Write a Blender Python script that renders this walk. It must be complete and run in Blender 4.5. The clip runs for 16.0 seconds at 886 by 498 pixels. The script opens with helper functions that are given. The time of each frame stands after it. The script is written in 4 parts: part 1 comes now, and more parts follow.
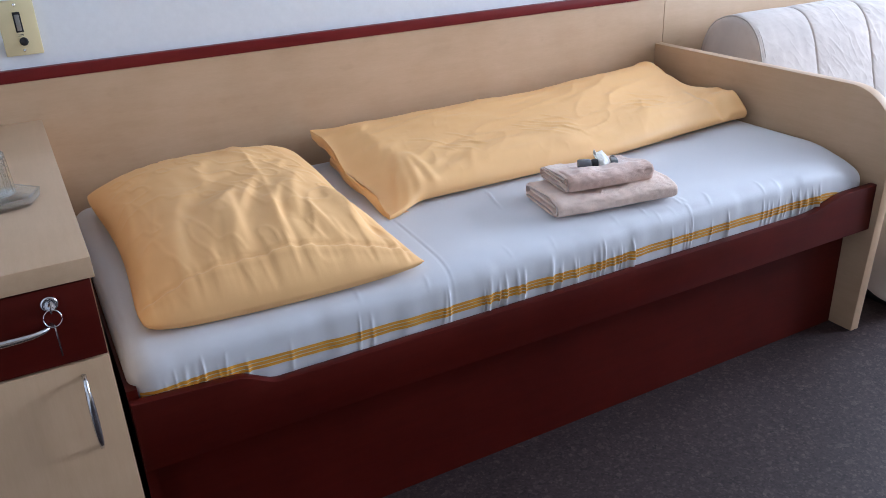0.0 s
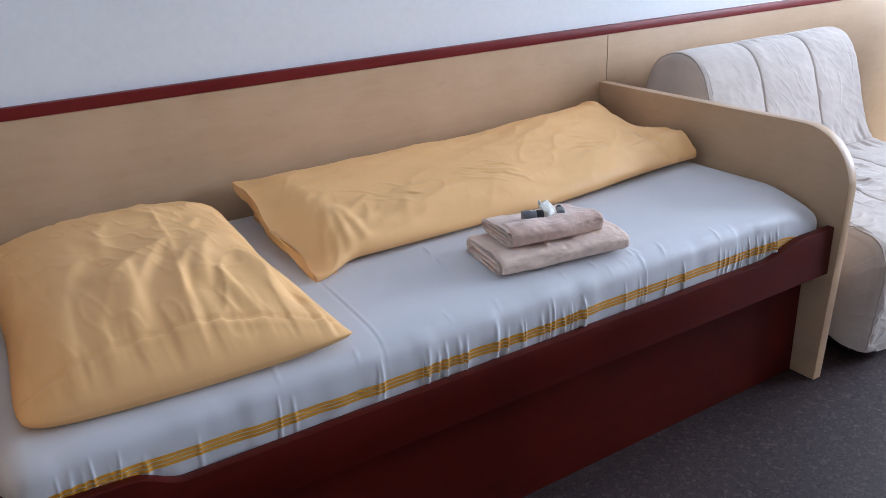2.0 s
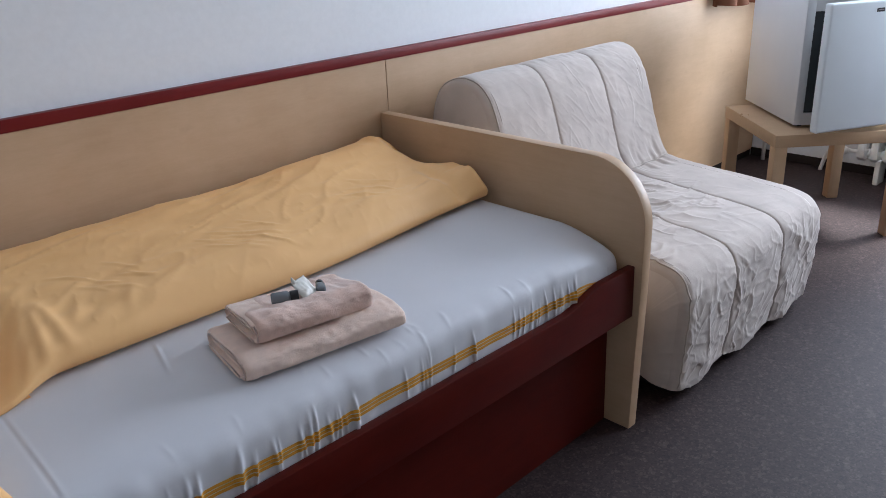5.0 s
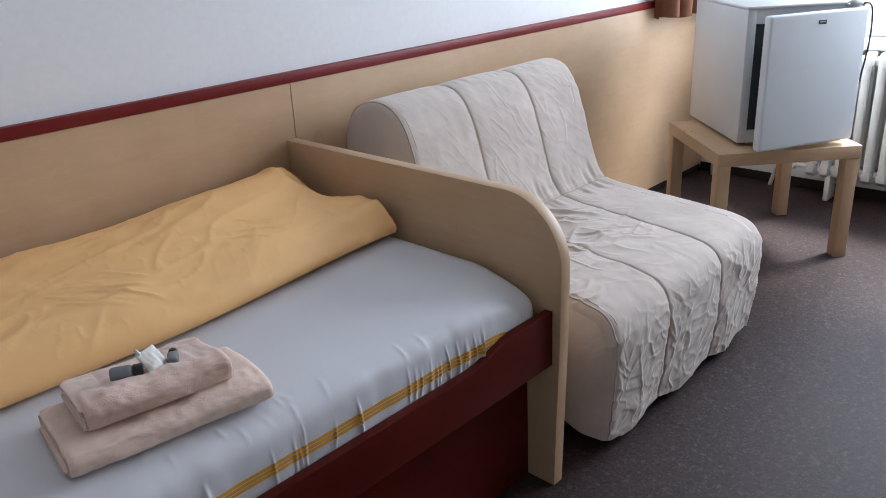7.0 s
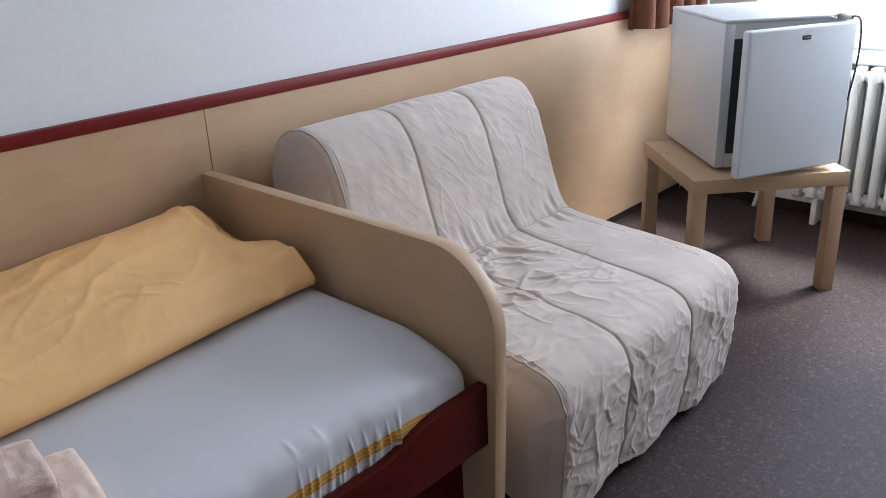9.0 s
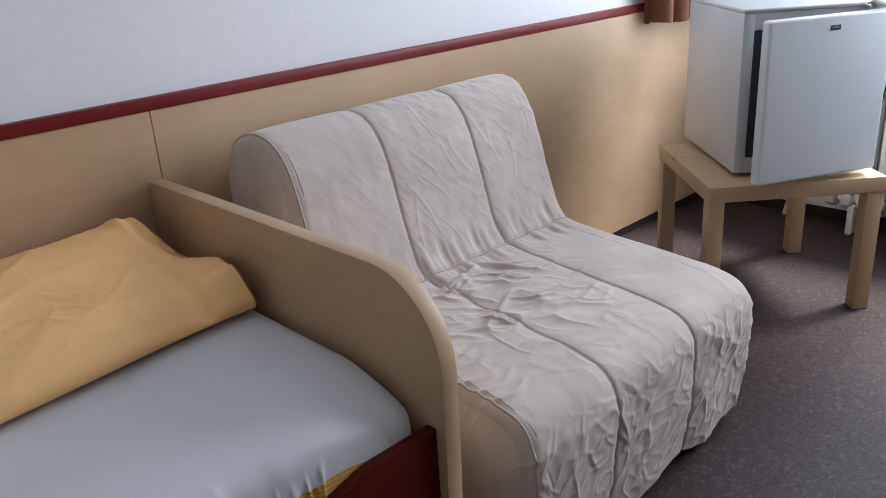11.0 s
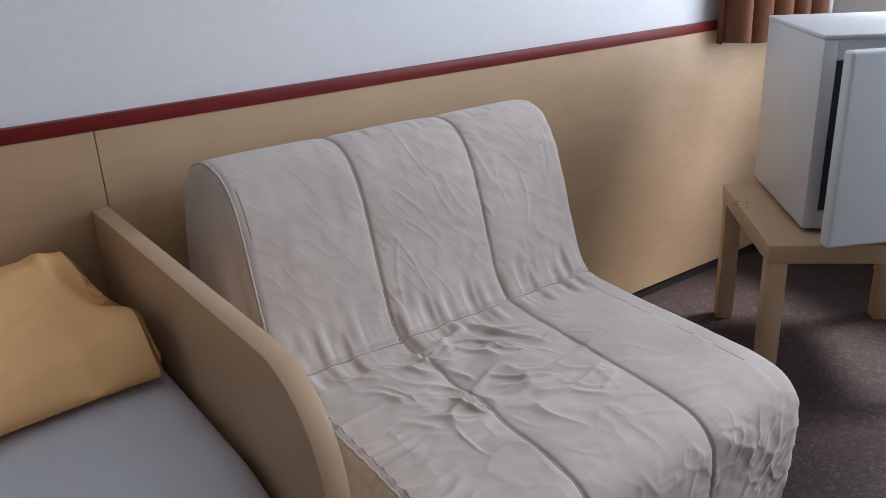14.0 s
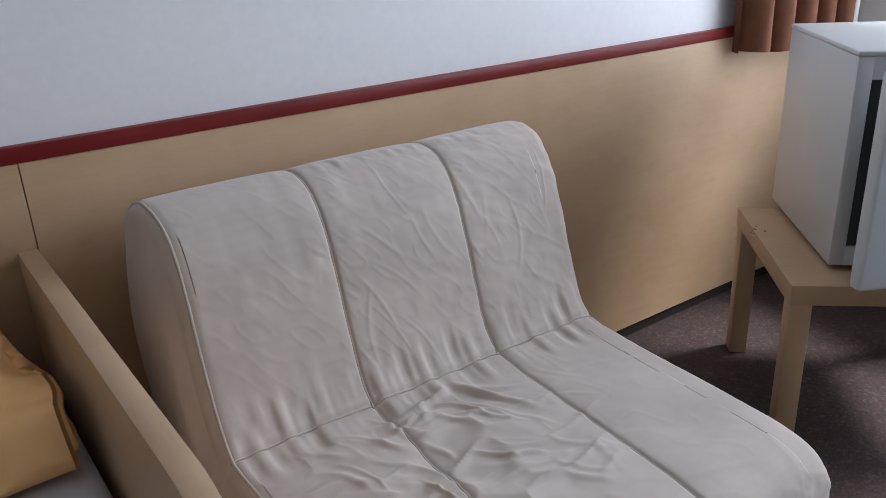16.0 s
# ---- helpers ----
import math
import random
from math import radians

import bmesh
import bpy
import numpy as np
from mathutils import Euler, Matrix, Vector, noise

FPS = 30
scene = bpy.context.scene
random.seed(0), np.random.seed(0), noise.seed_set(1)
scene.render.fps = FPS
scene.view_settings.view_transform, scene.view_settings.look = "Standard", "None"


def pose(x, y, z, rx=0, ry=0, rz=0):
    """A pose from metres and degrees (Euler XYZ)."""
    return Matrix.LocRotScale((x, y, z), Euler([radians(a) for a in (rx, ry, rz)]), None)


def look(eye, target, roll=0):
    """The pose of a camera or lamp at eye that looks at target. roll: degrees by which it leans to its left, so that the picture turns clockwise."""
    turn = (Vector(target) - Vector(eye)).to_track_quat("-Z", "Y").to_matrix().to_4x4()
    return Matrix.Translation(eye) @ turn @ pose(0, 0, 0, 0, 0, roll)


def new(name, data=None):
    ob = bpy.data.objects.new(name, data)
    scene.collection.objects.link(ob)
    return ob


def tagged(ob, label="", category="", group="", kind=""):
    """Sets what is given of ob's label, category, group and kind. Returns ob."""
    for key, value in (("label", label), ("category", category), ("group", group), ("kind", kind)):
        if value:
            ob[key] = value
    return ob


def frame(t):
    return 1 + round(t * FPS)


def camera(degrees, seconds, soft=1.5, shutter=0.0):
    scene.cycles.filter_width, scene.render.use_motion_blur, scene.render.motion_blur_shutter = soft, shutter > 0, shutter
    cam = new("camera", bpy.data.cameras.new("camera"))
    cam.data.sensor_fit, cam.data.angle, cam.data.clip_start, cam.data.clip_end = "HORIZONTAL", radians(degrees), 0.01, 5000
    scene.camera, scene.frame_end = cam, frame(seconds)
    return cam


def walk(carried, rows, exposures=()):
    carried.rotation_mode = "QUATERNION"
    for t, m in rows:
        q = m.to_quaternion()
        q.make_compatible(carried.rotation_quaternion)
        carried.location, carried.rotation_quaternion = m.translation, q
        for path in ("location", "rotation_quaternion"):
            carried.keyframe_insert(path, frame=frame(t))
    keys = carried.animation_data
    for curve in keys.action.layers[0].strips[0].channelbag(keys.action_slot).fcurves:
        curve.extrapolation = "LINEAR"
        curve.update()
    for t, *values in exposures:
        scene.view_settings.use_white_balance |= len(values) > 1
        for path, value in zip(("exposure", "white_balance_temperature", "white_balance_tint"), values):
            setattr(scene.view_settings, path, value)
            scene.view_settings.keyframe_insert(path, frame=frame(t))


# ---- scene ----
cam = camera(57.5, 16.0, soft=0.8)
PATH = [
    (0, (-2.075, -2.252, 1.307), (-1.235, -0.638, 0.476), -2.6),
    (0.5, (-2.06, -2.202, 1.295), (-1.171, -0.595, 0.502), -2.7),
    (1, (-2.024, -2.147, 1.295), (-1.091, -0.555, 0.523), -2.6),
    (1.5, (-1.982, -2.13, 1.293), (-1.031, -0.544, 0.531), -2.7),
    (2, (-1.949, -2.108, 1.291), (-0.988, -0.528, 0.531), -2.6),
    (2.5, (-1.898, -2.078, 1.293), (-0.925, -0.501, 0.539), -2.7),
    (3, (-1.843, -2.031, 1.306), (-0.814, -0.491, 0.553), -2.5),
    (3.5, (-1.782, -1.994, 1.304), (-0.643, -0.533, 0.55), -2.0),
    (4, (-1.726, -1.957, 1.301), (-0.502, -0.57, 0.541), -1.8),
    (4.5, (-1.669, -1.939, 1.297), (-0.419, -0.576, 0.537), -2.4),
    (5, (-1.597, -1.925, 1.292), (-0.319, -0.587, 0.533), -2.7),
    (7.5, (-1.257, -1.877, 1.293), (0.076, -0.587, 0.545), -2.9),
    (8, (-1.178, -1.852, 1.307), (0.157, -0.567, 0.555), -2.8),
    (8.5, (-1.096, -1.829, 1.303), (0.244, -0.546, 0.556), -2.8),
    (9, (-1.017, -1.81, 1.298), (0.323, -0.527, 0.551), -2.8),
    (11.5, (-0.69, -1.777, 1.231), (0.535, -0.374, 0.503), -4.0),
    (12, (-0.631, -1.769, 1.235), (0.541, -0.319, 0.511), -4.0),
    (12.5, (-0.563, -1.752, 1.239), (0.577, -0.278, 0.512), -3.7),
    (13, (-0.495, -1.754, 1.236), (0.63, -0.264, 0.519), -3.4),
    (13.5, (-0.413, -1.723, 1.23), (0.696, -0.222, 0.51), -3.0),
    (14, (-0.343, -1.702, 1.226), (0.746, -0.187, 0.506), -2.7),
    (14.5, (-0.283, -1.667, 1.227), (0.79, -0.141, 0.504), -2.7),
    (15, (-0.23, -1.622, 1.244), (0.841, -0.101, 0.511), -2.5),
    (15.5, (-0.19, -1.58, 1.253), (0.884, -0.065, 0.512), -2.4),
    (16, (-0.161, -1.533, 1.25), (0.915, -0.02, 0.505), -2.4),
]
walk(cam, [(t, look(eye, target, roll)) for t, eye, target, roll in PATH],
     [(0, 3.04, 5650, 9), (1.5, 2.84, 5700, 9), (3, 2.60, 5850, 9), (5, 2.36, 6000, 9), (7, 2.30, 6250, 9), (9, 2.22, 6250, 9), (12.5, 1.92, 6350, 10), (16, 1.68, 6280, 10)])


# ---- light ----
world = bpy.data.worlds.new("sky")
scene.world = world
world.use_nodes = True
wn = world.node_tree.nodes
sky = wn.new("ShaderNodeTexSky")
sky.sky_type = "NISHITA"
sky.sun_disc = False
sky.sun_elevation, sky.sun_rotation = radians(56), radians(114)
world.node_tree.links.new(sky.outputs["Color"], wn["Background"].inputs["Color"])
wn["Background"].inputs["Strength"].default_value = 0.05

sun_data = bpy.data.lights.new("sun", "SUN")
sun_data.energy, sun_data.angle, sun_data.color = 2.0, radians(13), (1.0, 0.97, 0.93)
sun = new("sun", sun_data)
sun.matrix_world = look((11.7, -5.0, 16.5), (1.7, -0.5, 0.5))

WALL_X = 2.64            # window wall
WIN_Y0, WIN_Y1, WIN_Z0, WIN_Z1 = -2.60, -0.30, 0.72, 2.25
lamp_data = bpy.data.lights.new("window_daylight", "AREA")
lamp_data.shape, lamp_data.size, lamp_data.size_y = "RECTANGLE", WIN_Y1 - WIN_Y0 - 0.4, WIN_Z1 - WIN_Z0 - 0.1
lamp_data.energy, lamp_data.color = 22.5, (0.81, 0.87, 1.0)
lamp = new("window_daylight", lamp_data)
lamp.matrix_world = look((WALL_X + 0.20, (WIN_Y0 + WIN_Y1) / 2 - 0.15, (WIN_Z0 + WIN_Z1) / 2 + 0.02),
                         (0, (WIN_Y0 + WIN_Y1) / 2 - 0.15, (WIN_Z0 + WIN_Z1) / 2 - 0.35))


# ---- building helpers ----
POSE = {}


def thing(name, label, category, x=0, y=0, z=0, rz=0, group="", kind=""):
    ob = new(name)
    ob.empty_display_size = 0.05
    ob.matrix_world = pose(x, y, z, 0, 0, rz)
    POSE[ob] = pose(x, y, z, 0, 0, rz)
    return tagged(ob, label, category, group, kind)


def mesh_of(name, data):
    me = bpy.data.meshes.new(name)
    if isinstance(data, bmesh.types.BMesh):
        bmesh.ops.recalc_face_normals(data, faces=data.faces)
        data.to_mesh(me)
        data.free()
    else:
        me.from_pydata([tuple(v) for v in data[0]], [], data[1])
    return me


def finish(ob, me, material, smooth):
    me.materials.append(material)
    if smooth:
        me.polygons.foreach_set("use_smooth", [True] * len(me.polygons))
        if smooth == "auto":
            me.set_sharp_from_angle(angle=radians(35))
    me.update()


def part(name, data, material, parent, label="", smooth="auto", local=False):
    """One mesh object under a thing or a part; data in world metres unless local."""
    me = mesh_of(name, data)
    m = POSE[parent]
    if not local:
        me.transform(m.inverted())
    ob = new(name, me)
    ob.parent = parent
    POSE[ob] = m
    finish(ob, me, material, smooth)
    return tagged(ob, label)


def solo(name, data, material, label, category, smooth="auto", group="", kind=""):
    """A top-level thing of one mesh; origin at its base centre."""
    me = mesh_of(name, data)
    co = np.array([v.co[:] for v in me.vertices])
    base = Vector(((co[:, 0].min() + co[:, 0].max()) / 2, (co[:, 1].min() + co[:, 1].max()) / 2, co[:, 2].min()))
    me.transform(Matrix.Translation(-base))
    ob = new(name, me)
    ob.matrix_world = Matrix.Translation(base)
    POSE[ob] = Matrix.Translation(base)
    finish(ob, me, material, smooth)
    return tagged(ob, label, category, group, kind)


def structure(name, data, material, label, category, smooth=False):
    return solo(name, data, material, label, category, smooth, kind="structure")


def box(x0, x1, y0, y1, z0, z1, bevel=0.0, seg=2, m=None, bm=None):
    bm = bm or bmesh.new()
    r = bmesh.ops.create_cube(bm, size=1)
    vs = r["verts"]
    for v in vs:
        v.co = Vector((x0 + (v.co.x + 0.5) * (x1 - x0), y0 + (v.co.y + 0.5) * (y1 - y0), z0 + (v.co.z + 0.5) * (z1 - z0)))
    if bevel:
        es = list({e for v in vs for e in v.link_edges})
        vs = list({v for f in bmesh.ops.bevel(bm, geom=es, offset=bevel, segments=seg, profile=0.5, affect="EDGES")["faces"] for v in f.verts} | {v for v in vs if v.is_valid})
    if m is not None:
        bmesh.ops.transform(bm, matrix=m, verts=[v for v in vs if v.is_valid])
    return bm


def prism(outline, axis, a, b, bevel=0.0, seg=2):
    """An outline of (p, q) pairs pushed from a to b along axis; the pairs are the other two axes in order."""
    bm = bmesh.new()

    def at(p, q, w):
        return {"x": (w, p, q), "y": (p, w, q), "z": (p, q, w)}[axis]
    va = [bm.verts.new(at(p, q, a)) for p, q in outline]
    vb = [bm.verts.new(at(p, q, b)) for p, q in outline]
    n = len(outline)
    fa, fb = bm.faces.new(va), bm.faces.new(vb[::-1])
    for i in range(n):
        bm.faces.new((va[i], vb[i], vb[(i + 1) % n], va[(i + 1) % n]))
    if bevel:
        bm.normal_update()
        es = list(set(fa.edges) | set(fb.edges))
        bmesh.ops.bevel(bm, geom=es, offset=bevel, segments=seg, profile=0.5, affect="EDGES")
    return bm


def cyl(r, h, n=24, m=None, r2=None, bm=None, bevel=0.0):
    bm = bm or bmesh.new()
    vs = bmesh.ops.create_cone(bm, cap_ends=True, segments=n, radius1=r, radius2=r if r2 is None else r2, depth=h)["verts"]
    for v in vs:
        v.co.z += h / 2
    if bevel:
        es = [e for e in {e for v in vs for e in v.link_edges} if len(e.link_faces) == 2 and any(len(f.verts) > 4 for f in e.link_faces)]
        bmesh.ops.bevel(bm, geom=es, offset=bevel, segments=2, profile=0.5, affect="EDGES")
        vs = bm.verts[:]
    if m is not None:
        bmesh.ops.transform(bm, matrix=m, verts=[v for v in vs if v.is_valid])
    return bm


def lathe(profile, n=28, m=None):
    """Turned body from (radius, height) pairs."""
    verts, faces = [], []
    for r, z in profile:
        for k in range(n):
            a = 2 * math.pi * k / n
            verts.append((r * math.cos(a), r * math.sin(a), z))
    for i in range(len(profile) - 1):
        for k in range(n):
            faces.append((i * n + k, i * n + (k + 1) % n, (i + 1) * n + (k + 1) % n, (i + 1) * n + k))
    faces.append(tuple(range(n))[::-1])
    faces.append(tuple((len(profile) - 1) * n + k for k in range(n)))
    if m is not None:
        verts = [tuple(m @ Vector(v)) for v in verts]
    return verts, faces


def tube(points, r, n=8, closed=False):
    pts = [Vector(p) for p in points]
    verts, faces = [], []
    up = Vector((0.12, 0.31, 0.94)).normalized()
    for i, p in enumerate(pts):
        a = pts[i - 1] if (i or closed) else p
        b = pts[(i + 1) % len(pts)] if (closed or i + 1 < len(pts)) else p
        d = (b - a).normalized()
        s = d.cross(up)
        s = s.normalized() if s.length > 1e-4 else Vector((1, 0, 0))
        w = s.cross(d).normalized()
        rr = r[i] if isinstance(r, (list, tuple)) else r
        for k in range(n):
            c = 2 * math.pi * k / n
            verts.append(p + rr * (math.cos(c) * s + math.sin(c) * w))
    m = len(pts)
    for i in range(m if closed else m - 1):
        for k in range(n):
            j = (i + 1) % m
            faces.append((i * n + k, i * n + (k + 1) % n, j * n + (k + 1) % n, j * n + k))
    if not closed:
        faces.append(tuple(range(n))[::-1])
        faces.append(tuple((m - 1) * n + k for k in range(n)))
    return verts, faces


def sheet(P, close_u=False, close_v=False):
    """Quads over a grid of points P[n, m, 3]."""
    n, m = P.shape[:2]
    idx = np.arange(n * m).reshape(n, m)
    faces = []
    for i in range(n if close_u else n - 1):
        for j in range(m if close_v else m - 1):
            i2, j2 = (i + 1) % n, (j + 1) % m
            faces.append((int(idx[i, j]), int(idx[i2, j]), int(idx[i2, j2]), int(idx[i, j2])))
    return P.reshape(-1, 3).tolist(), faces


def join(*meshes):
    verts, faces = [], []
    for v, f in meshes:
        k = len(verts)
        verts += [tuple(p) for p in v]
        faces += [tuple(i + k for i in q) for q in f]
    return verts, faces


def resample(pts, n, smooth=2):
    """A smooth polyline through pts, n even steps."""
    p = np.array(pts, float)
    for _ in range(smooth):
        q = [p[0]]
        for a, b in zip(p[:-1], p[1:]):
            q += [0.75 * a + 0.25 * b, 0.25 * a + 0.75 * b]
        p = np.array(q + [p[-1]])
    d = np.r_[0, np.cumsum(np.linalg.norm(np.diff(p, axis=0), axis=1))]
    t = np.linspace(0, d[-1], n)
    return np.stack([np.interp(t, d, p[:, k]) for k in range(p.shape[1])], 1), t


def vnoise(x, y, seed=0):
    """Smooth lattice noise, -1 to 1."""
    rng = np.random.RandomState(seed)
    tab = rng.uniform(-1, 1, (64, 64))
    xi, yi = np.floor(x).astype(int), np.floor(y).astype(int)
    fx, fy = x - xi, y - yi
    fx, fy = fx * fx * fx * (fx * (fx * 6 - 15) + 10), fy * fy * fy * (fy * (fy * 6 - 15) + 10)
    a, b = tab[xi % 64, yi % 64], tab[(xi + 1) % 64, yi % 64]
    c, d = tab[xi % 64, (yi + 1) % 64], tab[(xi + 1) % 64, (yi + 1) % 64]
    return (a * (1 - fx) + b * fx) * (1 - fy) + (c * (1 - fx) + d * fx) * fy


def creases(x, y, seed):
    """Ridged noise, 0 to 1, with thin crests."""
    return (1 - np.abs(vnoise(x, y, seed))) ** 4


def ridge(u, v, u0, v0, ang, length, width, amp, bend=0.0):
    """One soft fold through (u0, v0)."""
    a = radians(ang)
    s = (u - u0) * math.cos(a) + (v - v0) * math.sin(a)
    d = -(u - u0) * math.sin(a) + (v - v0) * math.cos(a) - bend * s * s
    return amp * np.exp(-(d / width) ** 2) * np.exp(-(s / length) ** 4)


def crease(u, v, u0, v0, u1, v1, width, amp):
    """A tapering fold from one point to another, steep on one side and soft on the other."""
    ln = math.hypot(u1 - u0, v1 - v0)
    du, dv = (u1 - u0) / ln, (v1 - v0) / ln
    t = ((u - u0) * du + (v - v0) * dv) / ln
    d = (u - u0) * dv - (v - v0) * du + 0.12 * ln * t * (1 - t)
    side = np.where(d > 0, width, width * 2.6)
    q = np.clip(t, 0, 1)
    return amp * np.exp(-(d / side) ** 2) * np.sin(math.pi * q) ** 0.8


def sstep(a, b, x):
    t = np.clip((x - a) / (b - a), 0, 1)
    return t * t * (3 - 2 * t)


# ---- materials ----
def material(name, rough=0.5, metal=0.0):
    m = bpy.data.materials.new(name)
    m.use_nodes = True
    b = m.node_tree.nodes["Principled BSDF"]
    b.inputs["Roughness"].default_value = rough
    b.inputs["Metallic"].default_value = metal
    return m, m.node_tree.nodes, m.node_tree.links, b


def coords(N, L, scale=(1, 1, 1), kind="Object"):
    tc = N.new("ShaderNodeTexCoord")
    mp = N.new("ShaderNodeMapping")
    mp.inputs["Scale"].default_value = scale
    L.new(tc.outputs[kind], mp.inputs["Vector"])
    return mp.outputs["Vector"]


def noise_tex(N, L, vec, scale, detail=4, rough=0.55):
    n = N.new("ShaderNodeTexNoise")
    n.inputs["Scale"].default_value, n.inputs["Detail"].default_value, n.inputs["Roughness"].default_value = scale, detail, rough
    L.new(vec, n.inputs["Vector"])
    return n.outputs["Fac"]


def ramp(N, L, fac, stops):
    r = N.new("ShaderNodeValToRGB")
    e = r.color_ramp.elements
    while len(e) < len(stops):
        e.new(0.5)
    for el, (p, c) in zip(e, stops):
        el.position, el.color = p, (*c, 1)
    L.new(fac, r.inputs["Fac"])
    return r.outputs["Color"]


def mix(N, L, fac, a, b, mode="MIX"):
    m = N.new("ShaderNodeMix")
    m.data_type, m.blend_type = "RGBA", mode
    for sock, v in ((m.inputs["Factor"], fac), (m.inputs["A"], a), (m.inputs["B"], b)):
        if hasattr(v, "is_output"):
            L.new(v, sock)
        elif isinstance(v, (int, float)):
            sock.default_value = v
        else:
            sock.default_value = (*v, 1)
    return m.outputs["Result"]


def bump(N, L, b, height, strength=0.2, dist=0.002):
    n = N.new("ShaderNodeBump")
    n.inputs["Strength"].default_value, n.inputs["Distance"].default_value = strength, dist
    L.new(height, n.inputs["Height"])
    L.new(n.outputs["Normal"], b.inputs["Normal"])


def math_node(N, L, op, a, b):
    n = N.new("ShaderNodeMath")
    n.operation = op
    for i, v in enumerate((a, b)):
        if hasattr(v, "is_output"):
            L.new(v, n.inputs[i])
        else:
            n.inputs[i].default_value = v
    return n.outputs[0]


def wood(name, dark, light, axis_scale, rough, knots=True):
    """Foil or veneer: fine grain along one axis, cloudy figure, and a few small dark flecks."""
    m, N, L, b = material(name, rough)
    v = coords(N, L, axis_scale)
    g1 = noise_tex(N, L, v, 9.0, 6, 0.65)
    g2 = noise_tex(N, L, v, 60.0, 3, 0.6)
    cloud = noise_tex(N, L, coords(N, L), 3.2, 5, 0.6)
    c = ramp(N, L, cloud, [(0.32, dark), (0.68, light)])
    c = mix(N, L, 0.22, c, ramp(N, L, g1, [(0.35, tuple(x * 0.9 for x in dark)), (0.65, light)]))
    c = mix(N, L, 0.10, c, ramp(N, L, g2, [(0.35, dark), (0.65, light)]))
    if knots:
        k = noise_tex(N, L, coords(N, L, (1.0, 1.0, 1.4)), 13.0, 3, 0.5)
        c = mix(N, L, math_node(N, L, "MULTIPLY", ramp(N, L, k, [(0.64, (0, 0, 0)), (0.80, (1, 1, 1))]), 0.22), c, tuple(x * 0.62 for x in dark))
    L.new(c, b.inputs["Base Color"])
    r = N.new("ShaderNodeMapRange")
    r.inputs["To Min"].default_value, r.inputs["To Max"].default_value = rough - 0.05, rough + 0.08
    L.new(cloud, r.inputs["Value"])
    L.new(r.outputs[0], b.inputs["Roughness"])
    bump(N, L, b, g2, 0.05, 0.001)
    return m


def cloth(name, base, rough, weave=900.0, sheen=0.3, var=0.12, bumpy=0.15, big=5.0):
    m, N, L, b = material(name, rough)
    v = coords(N, L)
    n1 = noise_tex(N, L, v, big, 4)
    n2 = noise_tex(N, L, v, weave, 2)
    lo, hi = tuple(x * (1 - var) for x in base), tuple(min(1, x * (1 + var)) for x in base)
    L.new(ramp(N, L, n1, [(0.3, lo), (0.7, hi)]), b.inputs["Base Color"])
    b.inputs["Sheen Weight"].default_value, b.inputs["Sheen Roughness"].default_value = sheen, 0.4
    bump(N, L, b, n2, bumpy, 0.0008)
    return m


def plain(name, base, rough=0.4, metal=0.0, var=0.06, scale=14.0, bumpy=0.03):
    m, N, L, b = material(name, rough, metal)
    n1 = noise_tex(N, L, coords(N, L), scale, 4)
    L.new(ramp(N, L, n1, [(0.3, tuple(x * (1 - var) for x in base)), (0.7, tuple(min(1, x * (1 + var)) for x in base))]), b.inputs["Base Color"])
    bump(N, L, b, n1, bumpy, 0.001)
    return m


MAPLE_D, MAPLE_L = (0.490, 0.326, 0.190), (0.600, 0.417, 0.264)
maple_x = wood("maple_laminate_long", MAPLE_D, MAPLE_L, (0.9, 5, 5), 0.42)
maple_y = wood("maple_laminate_deep", MAPLE_D, MAPLE_L, (6, 0.6, 6), 0.42)
maple_z = wood("maple_laminate_upright", MAPLE_D, MAPLE_L, (6, 6, 0.6), 0.42, knots=False)
birch = wood("birch_effect_foil", (0.47, 0.32, 0.19), (0.55, 0.385, 0.24), (6, 0.8, 6), 0.45, knots=False)
mahogany = wood("mahogany_red_laminate", (0.052, 0.0040, 0.0024), (0.098, 0.0088, 0.0050), (0.6, 6, 6), 0.42, knots=False)
mahogany.node_tree.nodes["Principled BSDF"].inputs["Specular IOR Level"].default_value = 0.15
strip_red = wood("red_edge_strip", (0.135, 0.009, 0.010), (0.195, 0.017, 0.016), (0.6, 6, 6), 0.40, knots=False)
strip_red.node_tree.nodes["Principled BSDF"].inputs["Specular IOR Level"].default_value = 0.25
paint = plain("white_wall_paint", (0.80, 0.81, 0.82), 0.85, var=0.02, scale=60.0, bumpy=0.25)
# mid-tone chosen to hold down the light bounced from behind the camera
low_bounce_beige = plain("low_bounce_beige_paint", (0.38, 0.305, 0.23), 0.85, var=0.03, scale=40.0, bumpy=0.2)
ceiling_paint = plain("ceiling_white", (0.74, 0.74, 0.73), 0.9, var=0.02, scale=40.0)
enamel = plain("white_enamel", (0.62, 0.63, 0.64), 0.36, var=0.015, scale=8.0, bumpy=0.01)
door_skin = plain("fridge_door_coating", (0.66, 0.70, 0.73), 0.38, var=0.015, scale=8.0, bumpy=0.01)
radiator_paint = plain("radiator_white_paint", (0.80, 0.80, 0.78), 0.35, var=0.04, scale=20.0)
# rubber of the door seal, also the painted shade inside the fridge
seal_and_shade = plain("rubber_and_interior_shade", (0.035, 0.042, 0.047), 0.6)
black_plastic = plain("black_plastic", (0.014, 0.014, 0.015), 0.45)
black_skirting = plain("black_skirting", (0.018, 0.011, 0.010), 0.75)
grey_glassy = plain("smoky_grey_bottle", (0.20, 0.215, 0.235), 0.16)
